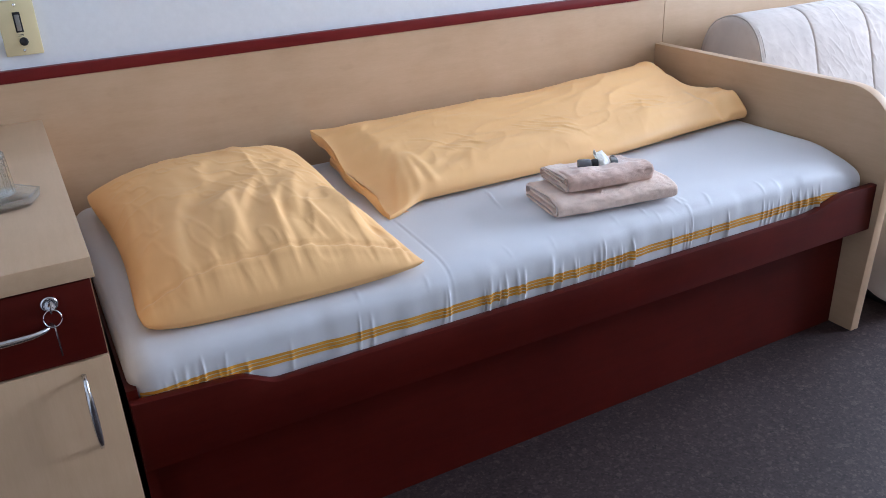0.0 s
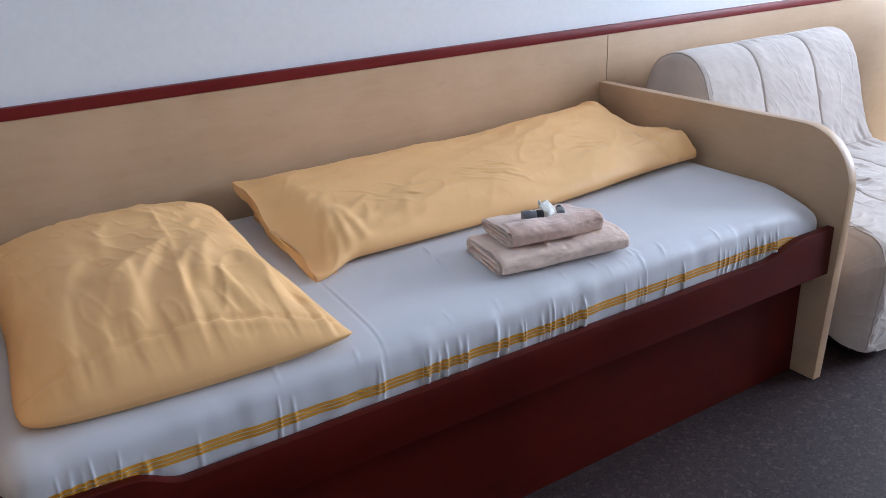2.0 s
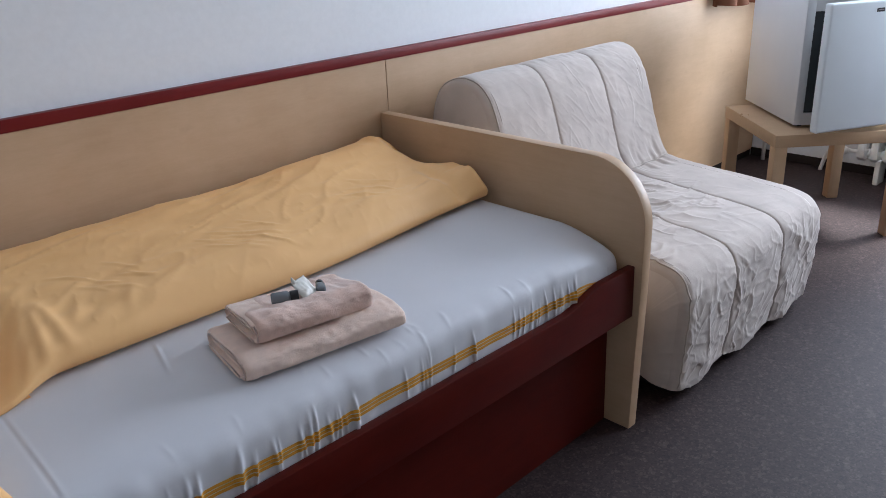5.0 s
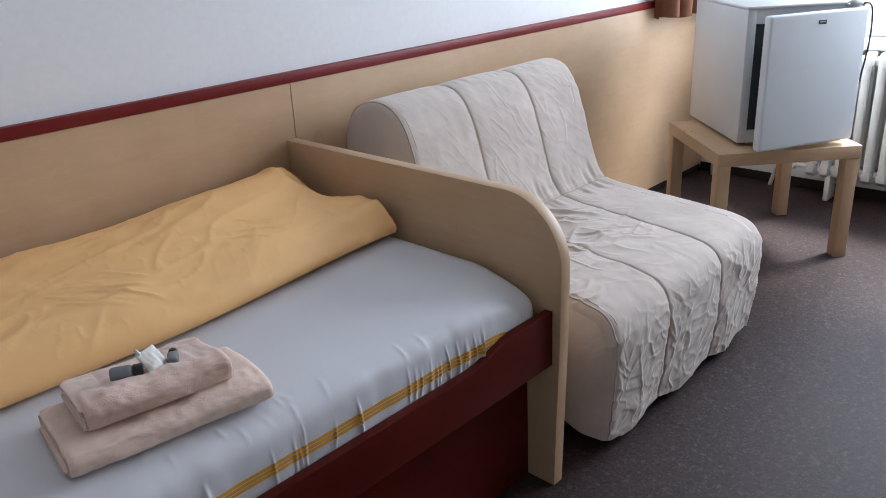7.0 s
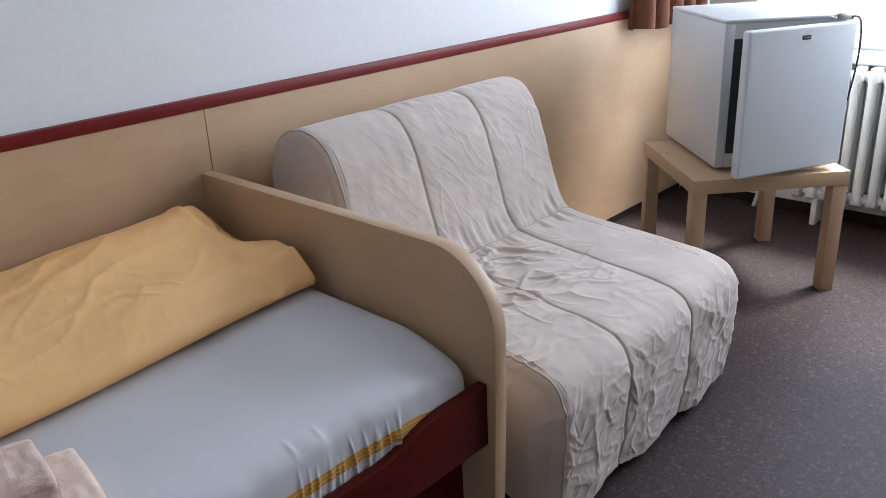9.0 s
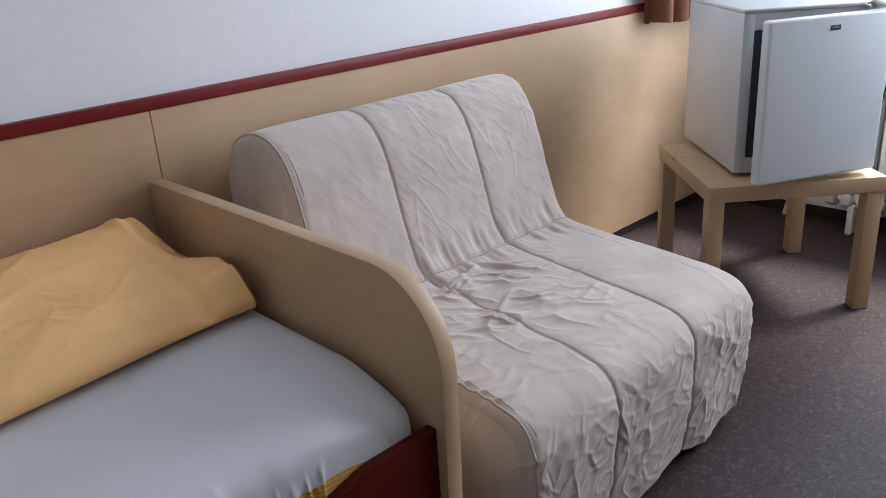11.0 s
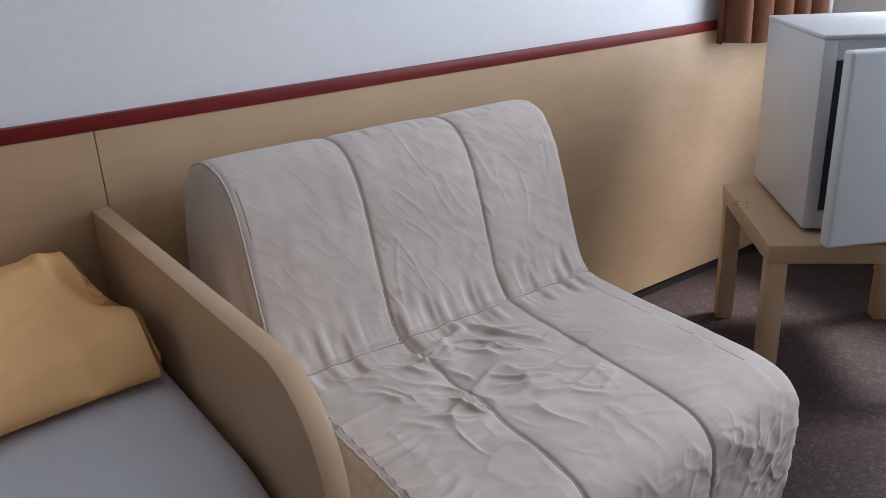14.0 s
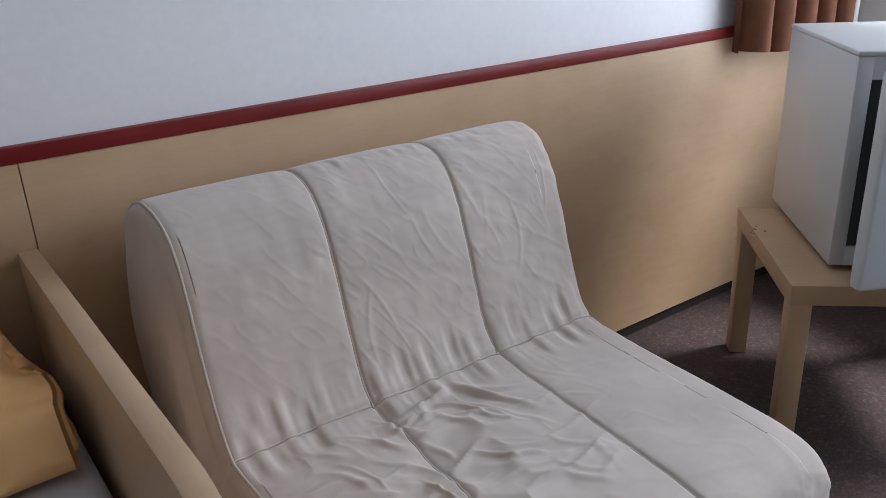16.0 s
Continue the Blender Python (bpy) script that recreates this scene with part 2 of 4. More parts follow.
chrome = plain("brushed_chrome", (0.72, 0.72, 0.74), 0.22, 1.0, var=0.03)
cream = plain("cream_plastic", (0.72, 0.62, 0.36), 0.45, var=0.04)
pvc = plain("white_pvc", (0.82, 0.83, 0.84), 0.35, var=0.02)
yellow = cloth("yellow_sateen", (0.98, 0.575, 0.245), 0.46, 1400.0, 0.0, 0.04, 0.06)
yellow.node_tree.nodes["Principled BSDF"].inputs["Specular IOR Level"].default_value = 0.35
towel_cloth = cloth("beige_terry_towel", (0.76, 0.545, 0.455), 0.95, 420.0, 0.5, 0.10, 0.9, 30.0)
towel_edge = cloth("pale_terry_towel", (0.87, 0.67, 0.56), 0.95, 420.0, 0.5, 0.10, 0.9, 30.0)
sofa_cloth = cloth("beige_suede_cover", (0.545, 0.475, 0.425), 0.88, 700.0, 0.25, 0.09, 0.14, 9.0)
sofa_thread = cloth("beige_piping", (0.50, 0.44, 0.38), 0.9, 900.0, 0.2, 0.05, 0.2)
tissue = plain("white_paper_sachet", (0.78, 0.76, 0.70), 0.5, var=0.05, scale=60.0)


def floor_material():
    """Dark brown carpet tile look: close speckle with scattered pale and near-black flecks."""
    m, N, L, b = material("speckled_brown_floor", 0.62)
    v = coords(N, L)
    def cells(scale, stops):
        t = N.new("ShaderNodeTexVoronoi")
        t.inputs["Scale"].default_value = scale
        L.new(v, t.inputs["Vector"])
        sepc = N.new("ShaderNodeSeparateColor")
        L.new(t.outputs["Color"], sepc.inputs[0])
        c = ramp(N, L, sepc.outputs[0], stops)
        c.node.color_ramp.interpolation = "CONSTANT"
        return c
    c = cells(190.0, [(0.0, (0.012, 0.0065, 0.0065)), (0.22, (0.029, 0.0165, 0.016)), (0.66, (0.043, 0.026, 0.025)), (0.90, (0.075, 0.048, 0.045))])
    c = mix(N, L, 0.35, c, cells(95.0, [(0.0, (0.010, 0.006, 0.006)), (0.16, (0.033, 0.019, 0.018)), (0.72, (0.042, 0.025, 0.024)), (0.92, (0.105, 0.072, 0.066))]))
    broad = noise_tex(N, L, v, 2.5, 4)
    c = mix(N, L, 0.22, c, ramp(N, L, broad, [(0.3, (0.026, 0.015, 0.015)), (0.7, (0.046, 0.028, 0.027))]))
    b.inputs["Specular IOR Level"].default_value = 0.30
    L.new(c, b.inputs["Base Color"])
    bump(N, L, b, noise_tex(N, L, v, 260.0, 2), 0.35, 0.001)
    return m


def curtain_material():
    m, N, L, b = material("rust_brown_curtain", 0.85)
    v = coords(N, L)
    c = ramp(N, L, noise_tex(N, L, v, 30.0, 3), [(0.3, (0.16, 0.058, 0.028)), (0.7, (0.21, 0.080, 0.037))])
    L.new(c, b.inputs["Base Color"])
    t = N.new("ShaderNodeBsdfTranslucent")
    t.inputs["Color"].default_value = (0.42, 0.10, 0.02, 1)
    s = N.new("ShaderNodeMixShader")
    s.inputs[0].default_value = 0.20
    L.new(b.outputs[0], s.inputs[1])
    L.new(t.outputs[0], s.inputs[2])
    L.new(s.outputs[0], N["Material Output"].inputs["Surface"])
    bump(N, L, b, noise_tex(N, L, v, 700.0, 2), 0.2, 0.0006)
    return m


def glass_material(name, gloss=0.16):
    m, N, L, b = material(name, 0.05)
    t, g, s = N.new("ShaderNodeBsdfTransparent"), N.new("ShaderNodeBsdfGlossy"), N.new("ShaderNodeMixShader")
    t.inputs["Color"].default_value = (0.95, 0.98, 0.98, 1)
    g.inputs["Roughness"].default_value = 0.02
    s.inputs[0].default_value = gloss
    L.new(t.outputs[0], s.inputs[1])
    L.new(g.outputs[0], s.inputs[2])
    L.new(s.outputs[0], N["Material Output"].inputs["Surface"])
    return m


def thick_glass_material(name):
    """Pressed glass: refracting, with half of the light let straight through so that it stays clear."""
    m, N, L, b = material(name, 0.05)
    t, g, s = N.new("ShaderNodeBsdfTransparent"), N.new("ShaderNodeBsdfGlass"), N.new("ShaderNodeMixShader")
    g.inputs["Roughness"].default_value, g.inputs["IOR"].default_value = 0.03, 1.48
    g.inputs["Color"].default_value = (0.96, 0.99, 1.0, 1)
    s.inputs[0].default_value = 0.65
    L.new(t.outputs[0], s.inputs[1])
    L.new(g.outputs[0], s.inputs[2])
    L.new(s.outputs[0], N["Material Output"].inputs["Surface"])
    return m


sheet_cloth = cloth("white_fitted_sheet", (0.67, 0.675, 0.71), 0.50, 1200.0, 0.2, 0.02, 0.06)
stripe_cloth = cloth("golden_yellow_stripe", (0.70, 0.33, 0.02), 0.6, 1200.0, 0.2, 0.06, 0.06)
floor_mat = floor_material()
curtain_cloth = curtain_material()
glass = glass_material("clear_glass", 0.08)
cut_glass = thick_glass_material("cut_glass")

glow = bpy.data.materials.new("overcast_distance")
glow.use_nodes = True
gn = glow.node_tree.nodes
ge = gn.new("ShaderNodeEmission")
ge.inputs["Color"].default_value, ge.inputs["Strength"].default_value = (0.90, 0.95, 1.0, 1), 0.40
glow.node_tree.links.new(ge.outputs[0], gn["Material Output"].inputs["Surface"])

# ---- room ----
ROOM_X0, ROOM_Y0, ROOM_Z = -3.0, -3.9, 2.6
structure("floor", box(ROOM_X0 - 0.2, WALL_X + 0.2, ROOM_Y0 - 0.2, 0.2, -0.1, 0), floor_mat, "speckled dark brown vinyl floor of the guest room", "floor")
structure("ceiling", box(ROOM_X0 - 0.2, WALL_X + 0.2, ROOM_Y0 - 0.2, 0.2, ROOM_Z, ROOM_Z + 0.1), ceiling_paint, "plain white painted ceiling", "ceiling")
structure("wall_north", box(ROOM_X0 - 0.2, WALL_X + 0.2, 0.02, 0.2, 0, ROOM_Z), paint, "white painted wall above the wood panelling", "wall")
# out of view; its beige is assumed, to limit and warm the fill
structure("wall_south", box(ROOM_X0 - 0.2, WALL_X + 0.2, ROOM_Y0 - 0.2, ROOM_Y0, 0, ROOM_Z), low_bounce_beige, "unseen closing wall, beige to keep bounced light low and warm", "wall")
# out of view; kept white as a reflector for the bed's head end
structure("wall_west", box(ROOM_X0 - 0.2, ROOM_X0, ROOM_Y0, 0.02, 0, ROOM_Z), paint, "unseen white wall at the head of the room, bounces light to the bed", "wall")


def window_wall():
    bm = bmesh.new()
    x0, x1 = WALL_X, WALL_X + 0.28
    box(x0, x1, ROOM_Y0, 0.02, 0, WIN_Z0, bm=bm)
    box(x0, x1, ROOM_Y0, 0.02, WIN_Z1, ROOM_Z, bm=bm)
    box(x0, x1, WIN_Y1, 0.02, WIN_Z0, WIN_Z1, bm=bm)
    box(x0, x1, ROOM_Y0, WIN_Y0, WIN_Z0, WIN_Z1, bm=bm)
    return structure("wall_east", bm, paint, "white painted wall around the bright window", "wall")


window_wall()
structure("backdrop", box(WALL_X + 60.0, WALL_X + 60.1, -90, 90, -40, 60), glow, "bright overcast distance outside the window", "backdrop")

PANEL_Z0, PANEL_Z1, STRIP_Z1 = 0.036, 0.895, 0.925
panelling = thing("wall_panelling", "maple laminate wall panelling in long boards under a dark red edge strip", "wall panelling", 0, 0.01, PANEL_Z0, kind="structure")
for x0, x1 in ((ROOM_X0, -2.468), (-2.466, 0.0335), (0.0353, WALL_X - 0.002)):
    part("panel", box(x0, x1, 0.0, 0.0199, PANEL_Z0, PANEL_Z1, 0.0008, 1), maple_x, panelling)
x0, x1 = ROOM_X0, WALL_X - 0.002
part("edge_strip", box(x0, x1, -0.003, 0.0199, PANEL_Z1 + 0.0005, STRIP_Z1, 0.0015, 2), strip_red, panelling, "dark red edge strip")
structure("baseboard_north", box(ROOM_X0, WALL_X - 0.012, 0.004, 0.0198, 0.001, 0.034), black_skirting, "narrow dark brown skirting under the panelling", "baseboard")
structure("baseboard_east", box(WALL_X - 0.012, WALL_X - 0.0005, ROOM_Y0, 0.0, 0.001, 0.045, 0.002), black_skirting, "narrow black skirting under the window", "baseboard")


# ---- window ----
def build_window():
    win = thing("window_1", "white framed window, blown out by daylight", "window", WALL_X + 0.1, (WIN_Y0 + WIN_Y1) / 2, WIN_Z0, kind="structure")
    xa, xb = WALL_X + 0.09, WALL_X + 0.15
    bm = bmesh.new()
    box(xa, xb, WIN_Y0, WIN_Y1, WIN_Z0, WIN_Z0 + 0.06, 0.004, 1, bm=bm)
    box(xa, xb, WIN_Y0, WIN_Y1, WIN_Z1 - 0.06, WIN_Z1, 0.004, 1, bm=bm)
    for y in (WIN_Y0, (WIN_Y0 + WIN_Y1) / 2 - 0.035, WIN_Y1 - 0.06):
        box(xa, xb, y, y + 0.06, WIN_Z0 + 0.06, WIN_Z1 - 0.06, 0.004, 1, bm=bm)
    part("window_frame", bm, pvc, win)
    ym = (WIN_Y0 + WIN_Y1) / 2
    for y0, y1 in ((WIN_Y0 + 0.06, ym - 0.035), (ym + 0.025, WIN_Y1 - 0.06)):
        p = part("pane", box(xa + 0.02, xa + 0.026, y0, y1, WIN_Z0 + 0.06, WIN_Z1 - 0.06), glass, win)
        p.visible_shadow = False
    part("window_sill", box(WALL_X - 0.10, WALL_X + 0.09, WIN_Y0 - 0.05, WIN_Y1 + 0.04, WIN_Z0 - 0.03, WIN_Z0 + 0.004, 0.008, 3), pvc, win, "white projecting window sill")


build_window()


# ---- bed ----
BED_X0, BED_FRONT, BED_TOP = -2.025, -0.936, 0.562
RAIL_LOW, RAIL_HIGH, RAIL_BOT = 0.443, 0.475, 0.338


def rail_outline():
    pts = [(BED_X0, RAIL_BOT), (-0.001, RAIL_BOT), (-0.001, RAIL_HIGH)]
    for k in range(21):
        x = -0.115 - 0.17 * k / 20
        pts.append((x, RAIL_HIGH - (RAIL_HIGH - RAIL_LOW) * float(sstep(0, 1, k / 20))))
    for k in range(21):
        x = -1.752 - 0.085 * k / 20
        pts.append((x, RAIL_LOW + (RAIL_HIGH - RAIL_LOW) * float(sstep(0, 1, k / 20))))
    pts.append((BED_X0, RAIL_HIGH + 0.010))
    return pts


def end_board_outline():
    pts = [(0.0, 0.0), (0.0, 0.737), (-0.80, 0.737)]
    for k in range(1, 25):
        a = math.pi / 2 * k / 24
        pts.append((-0.80 - 0.158 * math.sin(a), 0.577 + 0.16 * math.cos(a)))
    pts += [(-0.955, 0.40), (-0.94, 0.0)]
    return pts[::-1]


bed = thing("single_bed", "single bed with dark red scalloped rail and maple end board", "bed", -1.0, -0.47, 0)
part("side_rail", prism(rail_outline(), "y", BED_FRONT, BED_FRONT + 0.022, 0.002), mahogany, bed, "dark red side rail with a scooped top edge")
part("kick_panel", box(BED_X0, -0.001, -0.862, -0.842, 0.0, RAIL_BOT + 0.04), mahogany, bed, "recessed dark red lower panel")
part("end_board", prism(end_board_outline(), "x", 0.0, 0.034, 0.0015), maple_y, bed, "maple end board with a rounded shoulder")
part("head_board", box(BED_X0 - 0.001, BED_X0 + 0.018, -0.91, -0.004, 0.0, 0.50), mahogany, bed)
part("slat_base", box(BED_X0 + 0.02, -0.004, -0.90, -0.006, 0.375, 0.395), maple_x, bed)


def mattress_mesh():
    x0, x1 = BED_X0 + 0.006, -0.012
    prof, s = resample([(-0.012, 0.397), (-0.010, 0.52), (-0.02, 0.550), (-0.07, 0.560), (-0.45, 0.563), (-0.80, 0.563), (-0.868, 0.559),
                        (-0.905, 0.539), (-0.913, 0.50), (-0.911, 0.44), (-0.905, 0.397)], 150, 2)
    ny = np.gradient(prof, axis=0)
    nrm = np.stack([ny[:, 1], -ny[:, 0]], 1)
    nrm /= np.linalg.norm(nrm, axis=1)[:, None]
    # outward: up on top, to the room at the front
    if nrm[75, 1] < 0:
        nrm = -nrm
    xs = np.linspace(x0, x1, 1050)
    X, S = np.meshgrid(xs, s, indexing="ij")
    Y, Z = np.broadcast_to(prof[:, 0], X.shape).copy(), np.broadcast_to(prof[:, 1], X.shape).copy()
    # stripe height below the front shoulder
    front = sstep(-0.875, -0.906, Y)
    d = 0.004 * vnoise(X * 3, Y * 3, 3) * sstep(0.50, 0.57, Z)
    rng = np.random.RandomState(11)
    for a, b, n, amp in ((-1.97, -1.80, 10, 0.004), (-1.29, -1.14, 12, 0.0036), (-1.12, -0.86, 20, 0.0036), (-0.62, -0.55, 3, 0.003), (-0.46, -0.20, 18, 0.004), (-0.12, -0.05, 4, 0.004), (-1.75, -1.35, 6, 0.003), (-0.82, -0.66, 5, 0.003)):
        for _ in range(n):
            c, w = rng.uniform(a, b), rng.uniform(0.0022, 0.0048)
            lean = rng.uniform(-0.15, 0.15)
            top = rng.uniform(0.490, 0.530)
            fade = sstep(top + 0.004, top - 0.03, Z) * front
            d += amp * rng.uniform(0.5, 1.1) * np.exp(-((X - c - lean * (Z - 0.5)) / w) ** 2) * fade
    d += 0.002 * front * vnoise(X * 26, Z * 5, 8)
    # soft pulls over the shoulder
    d += 0.0018 * vnoise(X * 9 + Y * 3, Y * 4, 9) * sstep(-0.76, -0.88, Y) * sstep(0.50, 0.56, Z)
    for _ in range(14):
        d += ridge(X, Y, rng.uniform(-1.9, -0.15), rng.uniform(-0.90, -0.86), rng.uniform(60, 120), 0.016, 0.005, rng.uniform(0.0006, 0.0016)) * sstep(0.52, 0.55, Z)
    # fold lines pressed into the sheet
    for u0, v0, ang, ln, amp in ((-1.352, -0.73, 88, 0.19, -0.0008), (-1.345, -0.73, 88, 0.19, 0.0005), (-1.075, -0.62, 75, 0.06, 0.003), (-0.90, -0.80, 60, 0.05, 0.002)):
        d += ridge(X, Y, u0, v0, ang, ln, 0.004, amp)
    # ends rounded over
    r = 0.05
    for e in (x0, x1):
        q = np.clip(1 - np.abs(X - e) / r, 0, 1)
        d -= r * 0.8 * (1 - np.sqrt(np.clip(1 - q * q, 0, 1)))
    Y += d * nrm[None, :, 0]
    Z += d * nrm[None, :, 1]
    # the front corner at the end board is pulled down
    Z -= 0.030 * sstep(-0.20, -0.02, X) * sstep(-0.72, -0.90, Y)
    Z -= 0.006 * sstep(-1.86, -1.99, X) * sstep(-0.70, -0.90, Y)
    P = np.stack([X, Y, Z], 2)
    stripe_s = float(s[np.argmin(np.abs(prof[:, 1] - 0.473) + 9 * (prof[:, 0] > -0.6))])
    return P, s, stripe_s


MAT_P, MAT_S, STRIPE_S = mattress_mesh()
mattress = thing("mattress", "mattress under a white fitted sheet with yellow stripes", "mattress", -1.0, -0.47, 0.395)
v_, f_ = sheet(MAT_P)
# closing faces at the two ends
k_ = MAT_P.shape[1]
f_ += [tuple(range(k_)), tuple(len(v_) - k_ + i for i in range(k_))[::-1]]
part("fitted_sheet", (v_, f_), sheet_cloth, mattress, "taut white fitted sheet", smooth=True)


def stripe(offset, half):
    """A woven stripe that follows the folds of the sheet's side, a hair proud of it."""
    xs = MAT_P[:, 0, 0]
    wob = 0.003 * vnoise(xs * 5, xs * 0, 4) - 0.012 * sstep(-1.55, -2.0, xs) + 0.004
    out = np.zeros((MAT_P.shape[0], 5, 3))
    for i in range(MAT_P.shape[0]):
        at = STRIPE_S + offset + wob[i] + np.linspace(-half, half, 5)
        for k in range(3):
            out[i, :, k] = np.interp(at, MAT_S, MAT_P[i, :, k])
    out[..., 1] -= 0.0011
    return sheet(out[8:-12])


for off in (-0.0078, 0.0, 0.0078):
    part("stripe", stripe(off, 0.0031), stripe_cloth, mattress, "golden yellow woven stripe", smooth=True)


# ---- pillow ----
def pillow_mesh():
    A, B, C, D = (np.array(p) for p in ((-1.995, -0.09, 0.612), (-1.985, -0.846, 0.576), (-1.403, -0.886, 0.584), (-1.405, -0.10, 0.617)))
    n, m = 150, 190
    U, V = np.meshgrid(np.linspace(0, 1, n), np.linspace(0, 1, m), indexing="ij")   # u: along the bed, v: to the room
    base = (A[None, None] * ((1 - U) * (1 - V))[..., None] + D[None, None] * (U * (1 - V))[..., None]
            + B[None, None] * ((1 - U) * V)[..., None] + C[None, None] * (U * V)[..., None])
    a, b = 2 * U - 1, 2 * V - 1
    fill = np.clip(1 - np.abs(a) ** 2.4, 0, 1) ** 0.60 * np.clip(1 - np.abs(b) ** np.where(b > 0, 3.3, 2.6), 0, 1) ** 0.58
    # the sides draw in between the corners, the front bellies out
    base[..., 0] -= 0.034 * np.sign(a) * np.abs(a) ** 3 * (1 - b * b)
    base[..., 1] += 0.014 * (b < 0) * b ** 3 * (1 - a * a) - 0.012 * (b > 0) * b ** 3 * (1 - a * a)
    # blunt corners, but for the ear at the front
    cut = 0.022 * np.abs(a) ** 7 * np.abs(b) ** 7 * (1 - 0.8 * U * V)
    base[..., 0] -= np.sign(a) * cut
    base[..., 1] += np.sign(b) * cut
    h = (0.122 - 0.018 * (V - 0.3) + 0.012 * (U - 0.5)) * fill
    wu, wv = U + 0.018 * vnoise(U * 6, V * 6, 24), V + 0.018 * vnoise(U * 6, V * 6, 25)
    w = np.zeros_like(U)
    for u0, v0, u1, v1, wd, amp in (
            (0.60, 0.52, 0.36, 0.90, 0.026, 0.013), (0.52, 0.55, 0.29, 0.88, 0.022, 0.008), (0.68, 0.60, 0.50, 0.90, 0.020, 0.009),
            (0.76, 0.54, 0.63, 0.84, 0.022, 0.009), (0.82, 0.66, 0.90, 0.88, 0.020, 0.011), (0.88, 0.55, 0.86, 0.80, 0.018, 0.007),
            (0.33, 0.48, 0.17, 0.90, 0.034, 0.008), (0.44, 0.62, 0.42, 0.90, 0.014, 0.006), (0.57, 0.70, 0.56, 0.92, 0.012, 0.006),
            (0.70, 0.74, 0.74, 0.92, 0.013, 0.006), (0.24, 0.70, 0.22, 0.92, 0.015, 0.004), (0.66, 0.16, 0.61, 0.66, 0.006, 0.0025),
            (0.72, 0.20, 0.80, 0.32, 0.010, 0.003), (0.58, 0.24, 0.66, 0.34, 0.010, 0.003), (0.78, 0.36, 0.70, 0.50, 0.013, 0.004),
            (0.12, 0.30, 0.06, 0.62, 0.024, 0.005), (0.93, 0.50, 0.95, 0.74, 0.012, 0.004), (0.47, 0.30, 0.40, 0.46, 0.020, 0.003)):
        w += crease(wu, wv, u0, v0, u1, v1, wd, amp)
    w += 0.006 * vnoise(U * 4, V * 5, 21) + 0.0030 * (creases(wu * 7 + wv * 2, wv * 5, 22) - 0.3) * sstep(0.3, 0.8, V)
    w += 0.0022 * vnoise(wu * 17, wv * 13, 26) + 0.0022 * (creases(wu * 19 - wv * 6, wv * 15, 27) - 0.3)
    edge = np.clip(fill * 1.6, 0, 1)
    # a stitched hem along the front with small puckers, its flap lying flatter
    line = 0.928 - 0.030 * np.sin(math.pi * np.clip(U, 0, 1)) + 0.03 * U
    w2 = (0.0035 * vnoise(U * 26, V * 3, 23) + 0.0018 * vnoise(U * 60, V * 4, 28)) * np.exp(-((V - line) / 0.05) ** 2)
    seam = -0.0055 * np.exp(-((V - line) / 0.006) ** 2) + 0.003 * np.exp(-((V - line - 0.016) / 0.010) ** 2)
    ear = -0.022 * np.exp(-((U - 0.90) / 0.035) ** 2) * np.exp(-((V - 0.86) / 0.05) ** 2)
    top = base.copy()
    top[..., 2] += h + w * edge + (w2 + seam) * sstep(0.0, 0.06, U) * sstep(1.0, 0.94, U) + ear * edge
    bot = base.copy()
    bot[..., 2] = np.maximum(base[..., 2] - 0.035 * fill ** 0.5, BED_TOP + 0.0015)
    top[..., 2] = np.maximum(top[..., 2], bot[..., 2] + 0.002)
    # welded rim
    vt, ft = sheet(top)
    vb, fb = sheet(bot[:, ::-1])
    v, f = join((vt, ft), (vb, fb))
    idx, off = np.arange(n * m).reshape(n, m), n * m
    rim = lambda i, j: off + i * m + (m - 1 - j)
    for i in range(n - 1):
        f.append((int(idx[i, 0]), int(rim(i, 0)), int(rim(i + 1, 0)), int(idx[i + 1, 0])))
        f.append((int(idx[i + 1, m - 1]), int(rim(i + 1, m - 1)), int(rim(i, m - 1)), int(idx[i, m - 1])))
    for j in range(m - 1):
        f.append((int(idx[0, j + 1]), int(rim(0, j + 1)), int(rim(0, j)), int(idx[0, j])))
        f.append((int(idx[n - 1, j]), int(rim(n - 1, j)), int(rim(n - 1, j + 1)), int(idx[n - 1, j + 1])))
    return v, f


solo("pillow", pillow_mesh(), yellow, "plump creased pillow in a yellow sateen case on the bed", "pillow", smooth=True)


# ---- folded duvet ----
def flap_edge(y):
    """Height of the upper flap's loose edge at the pillow end."""
    return np.clip(0.656 - 0.18 * (-0.13 - y), 0.577, 0.656)


def duvet_fold(inset, lo, hi, seed):
    """A folded layer under the flap, from the loose end inwards; lo and hi are shares of the height."""
    n, m = 40, 60
    X, Y = np.meshgrid(np.linspace(0, 0.06, n), np.linspace(-0.135, -0.570, m), indexing="ij")
    full = flap_edge(Y) - 0.016 - BED_TOP - 0.003
    e = np.sqrt(np.clip(1 - (1 - np.clip(X / 0.012, 0, 1)) ** 2, 0, 1))
    mid = BED_TOP + 0.003 + full * (lo + hi) / 2
    half = np.maximum(full * (hi - lo) / 2, 0.0015) * e
    XX = -1.352 + inset + X + 0.006 * vnoise(Y * 9, X * 0, seed) + 0.02 * sstep(-0.30, -0.13, Y)
    top, bot = np.stack([XX, Y, mid + half], 2), np.stack([XX, Y, mid - half], 2)
    return sheet(np.concatenate([bot[::-1], top], 0))


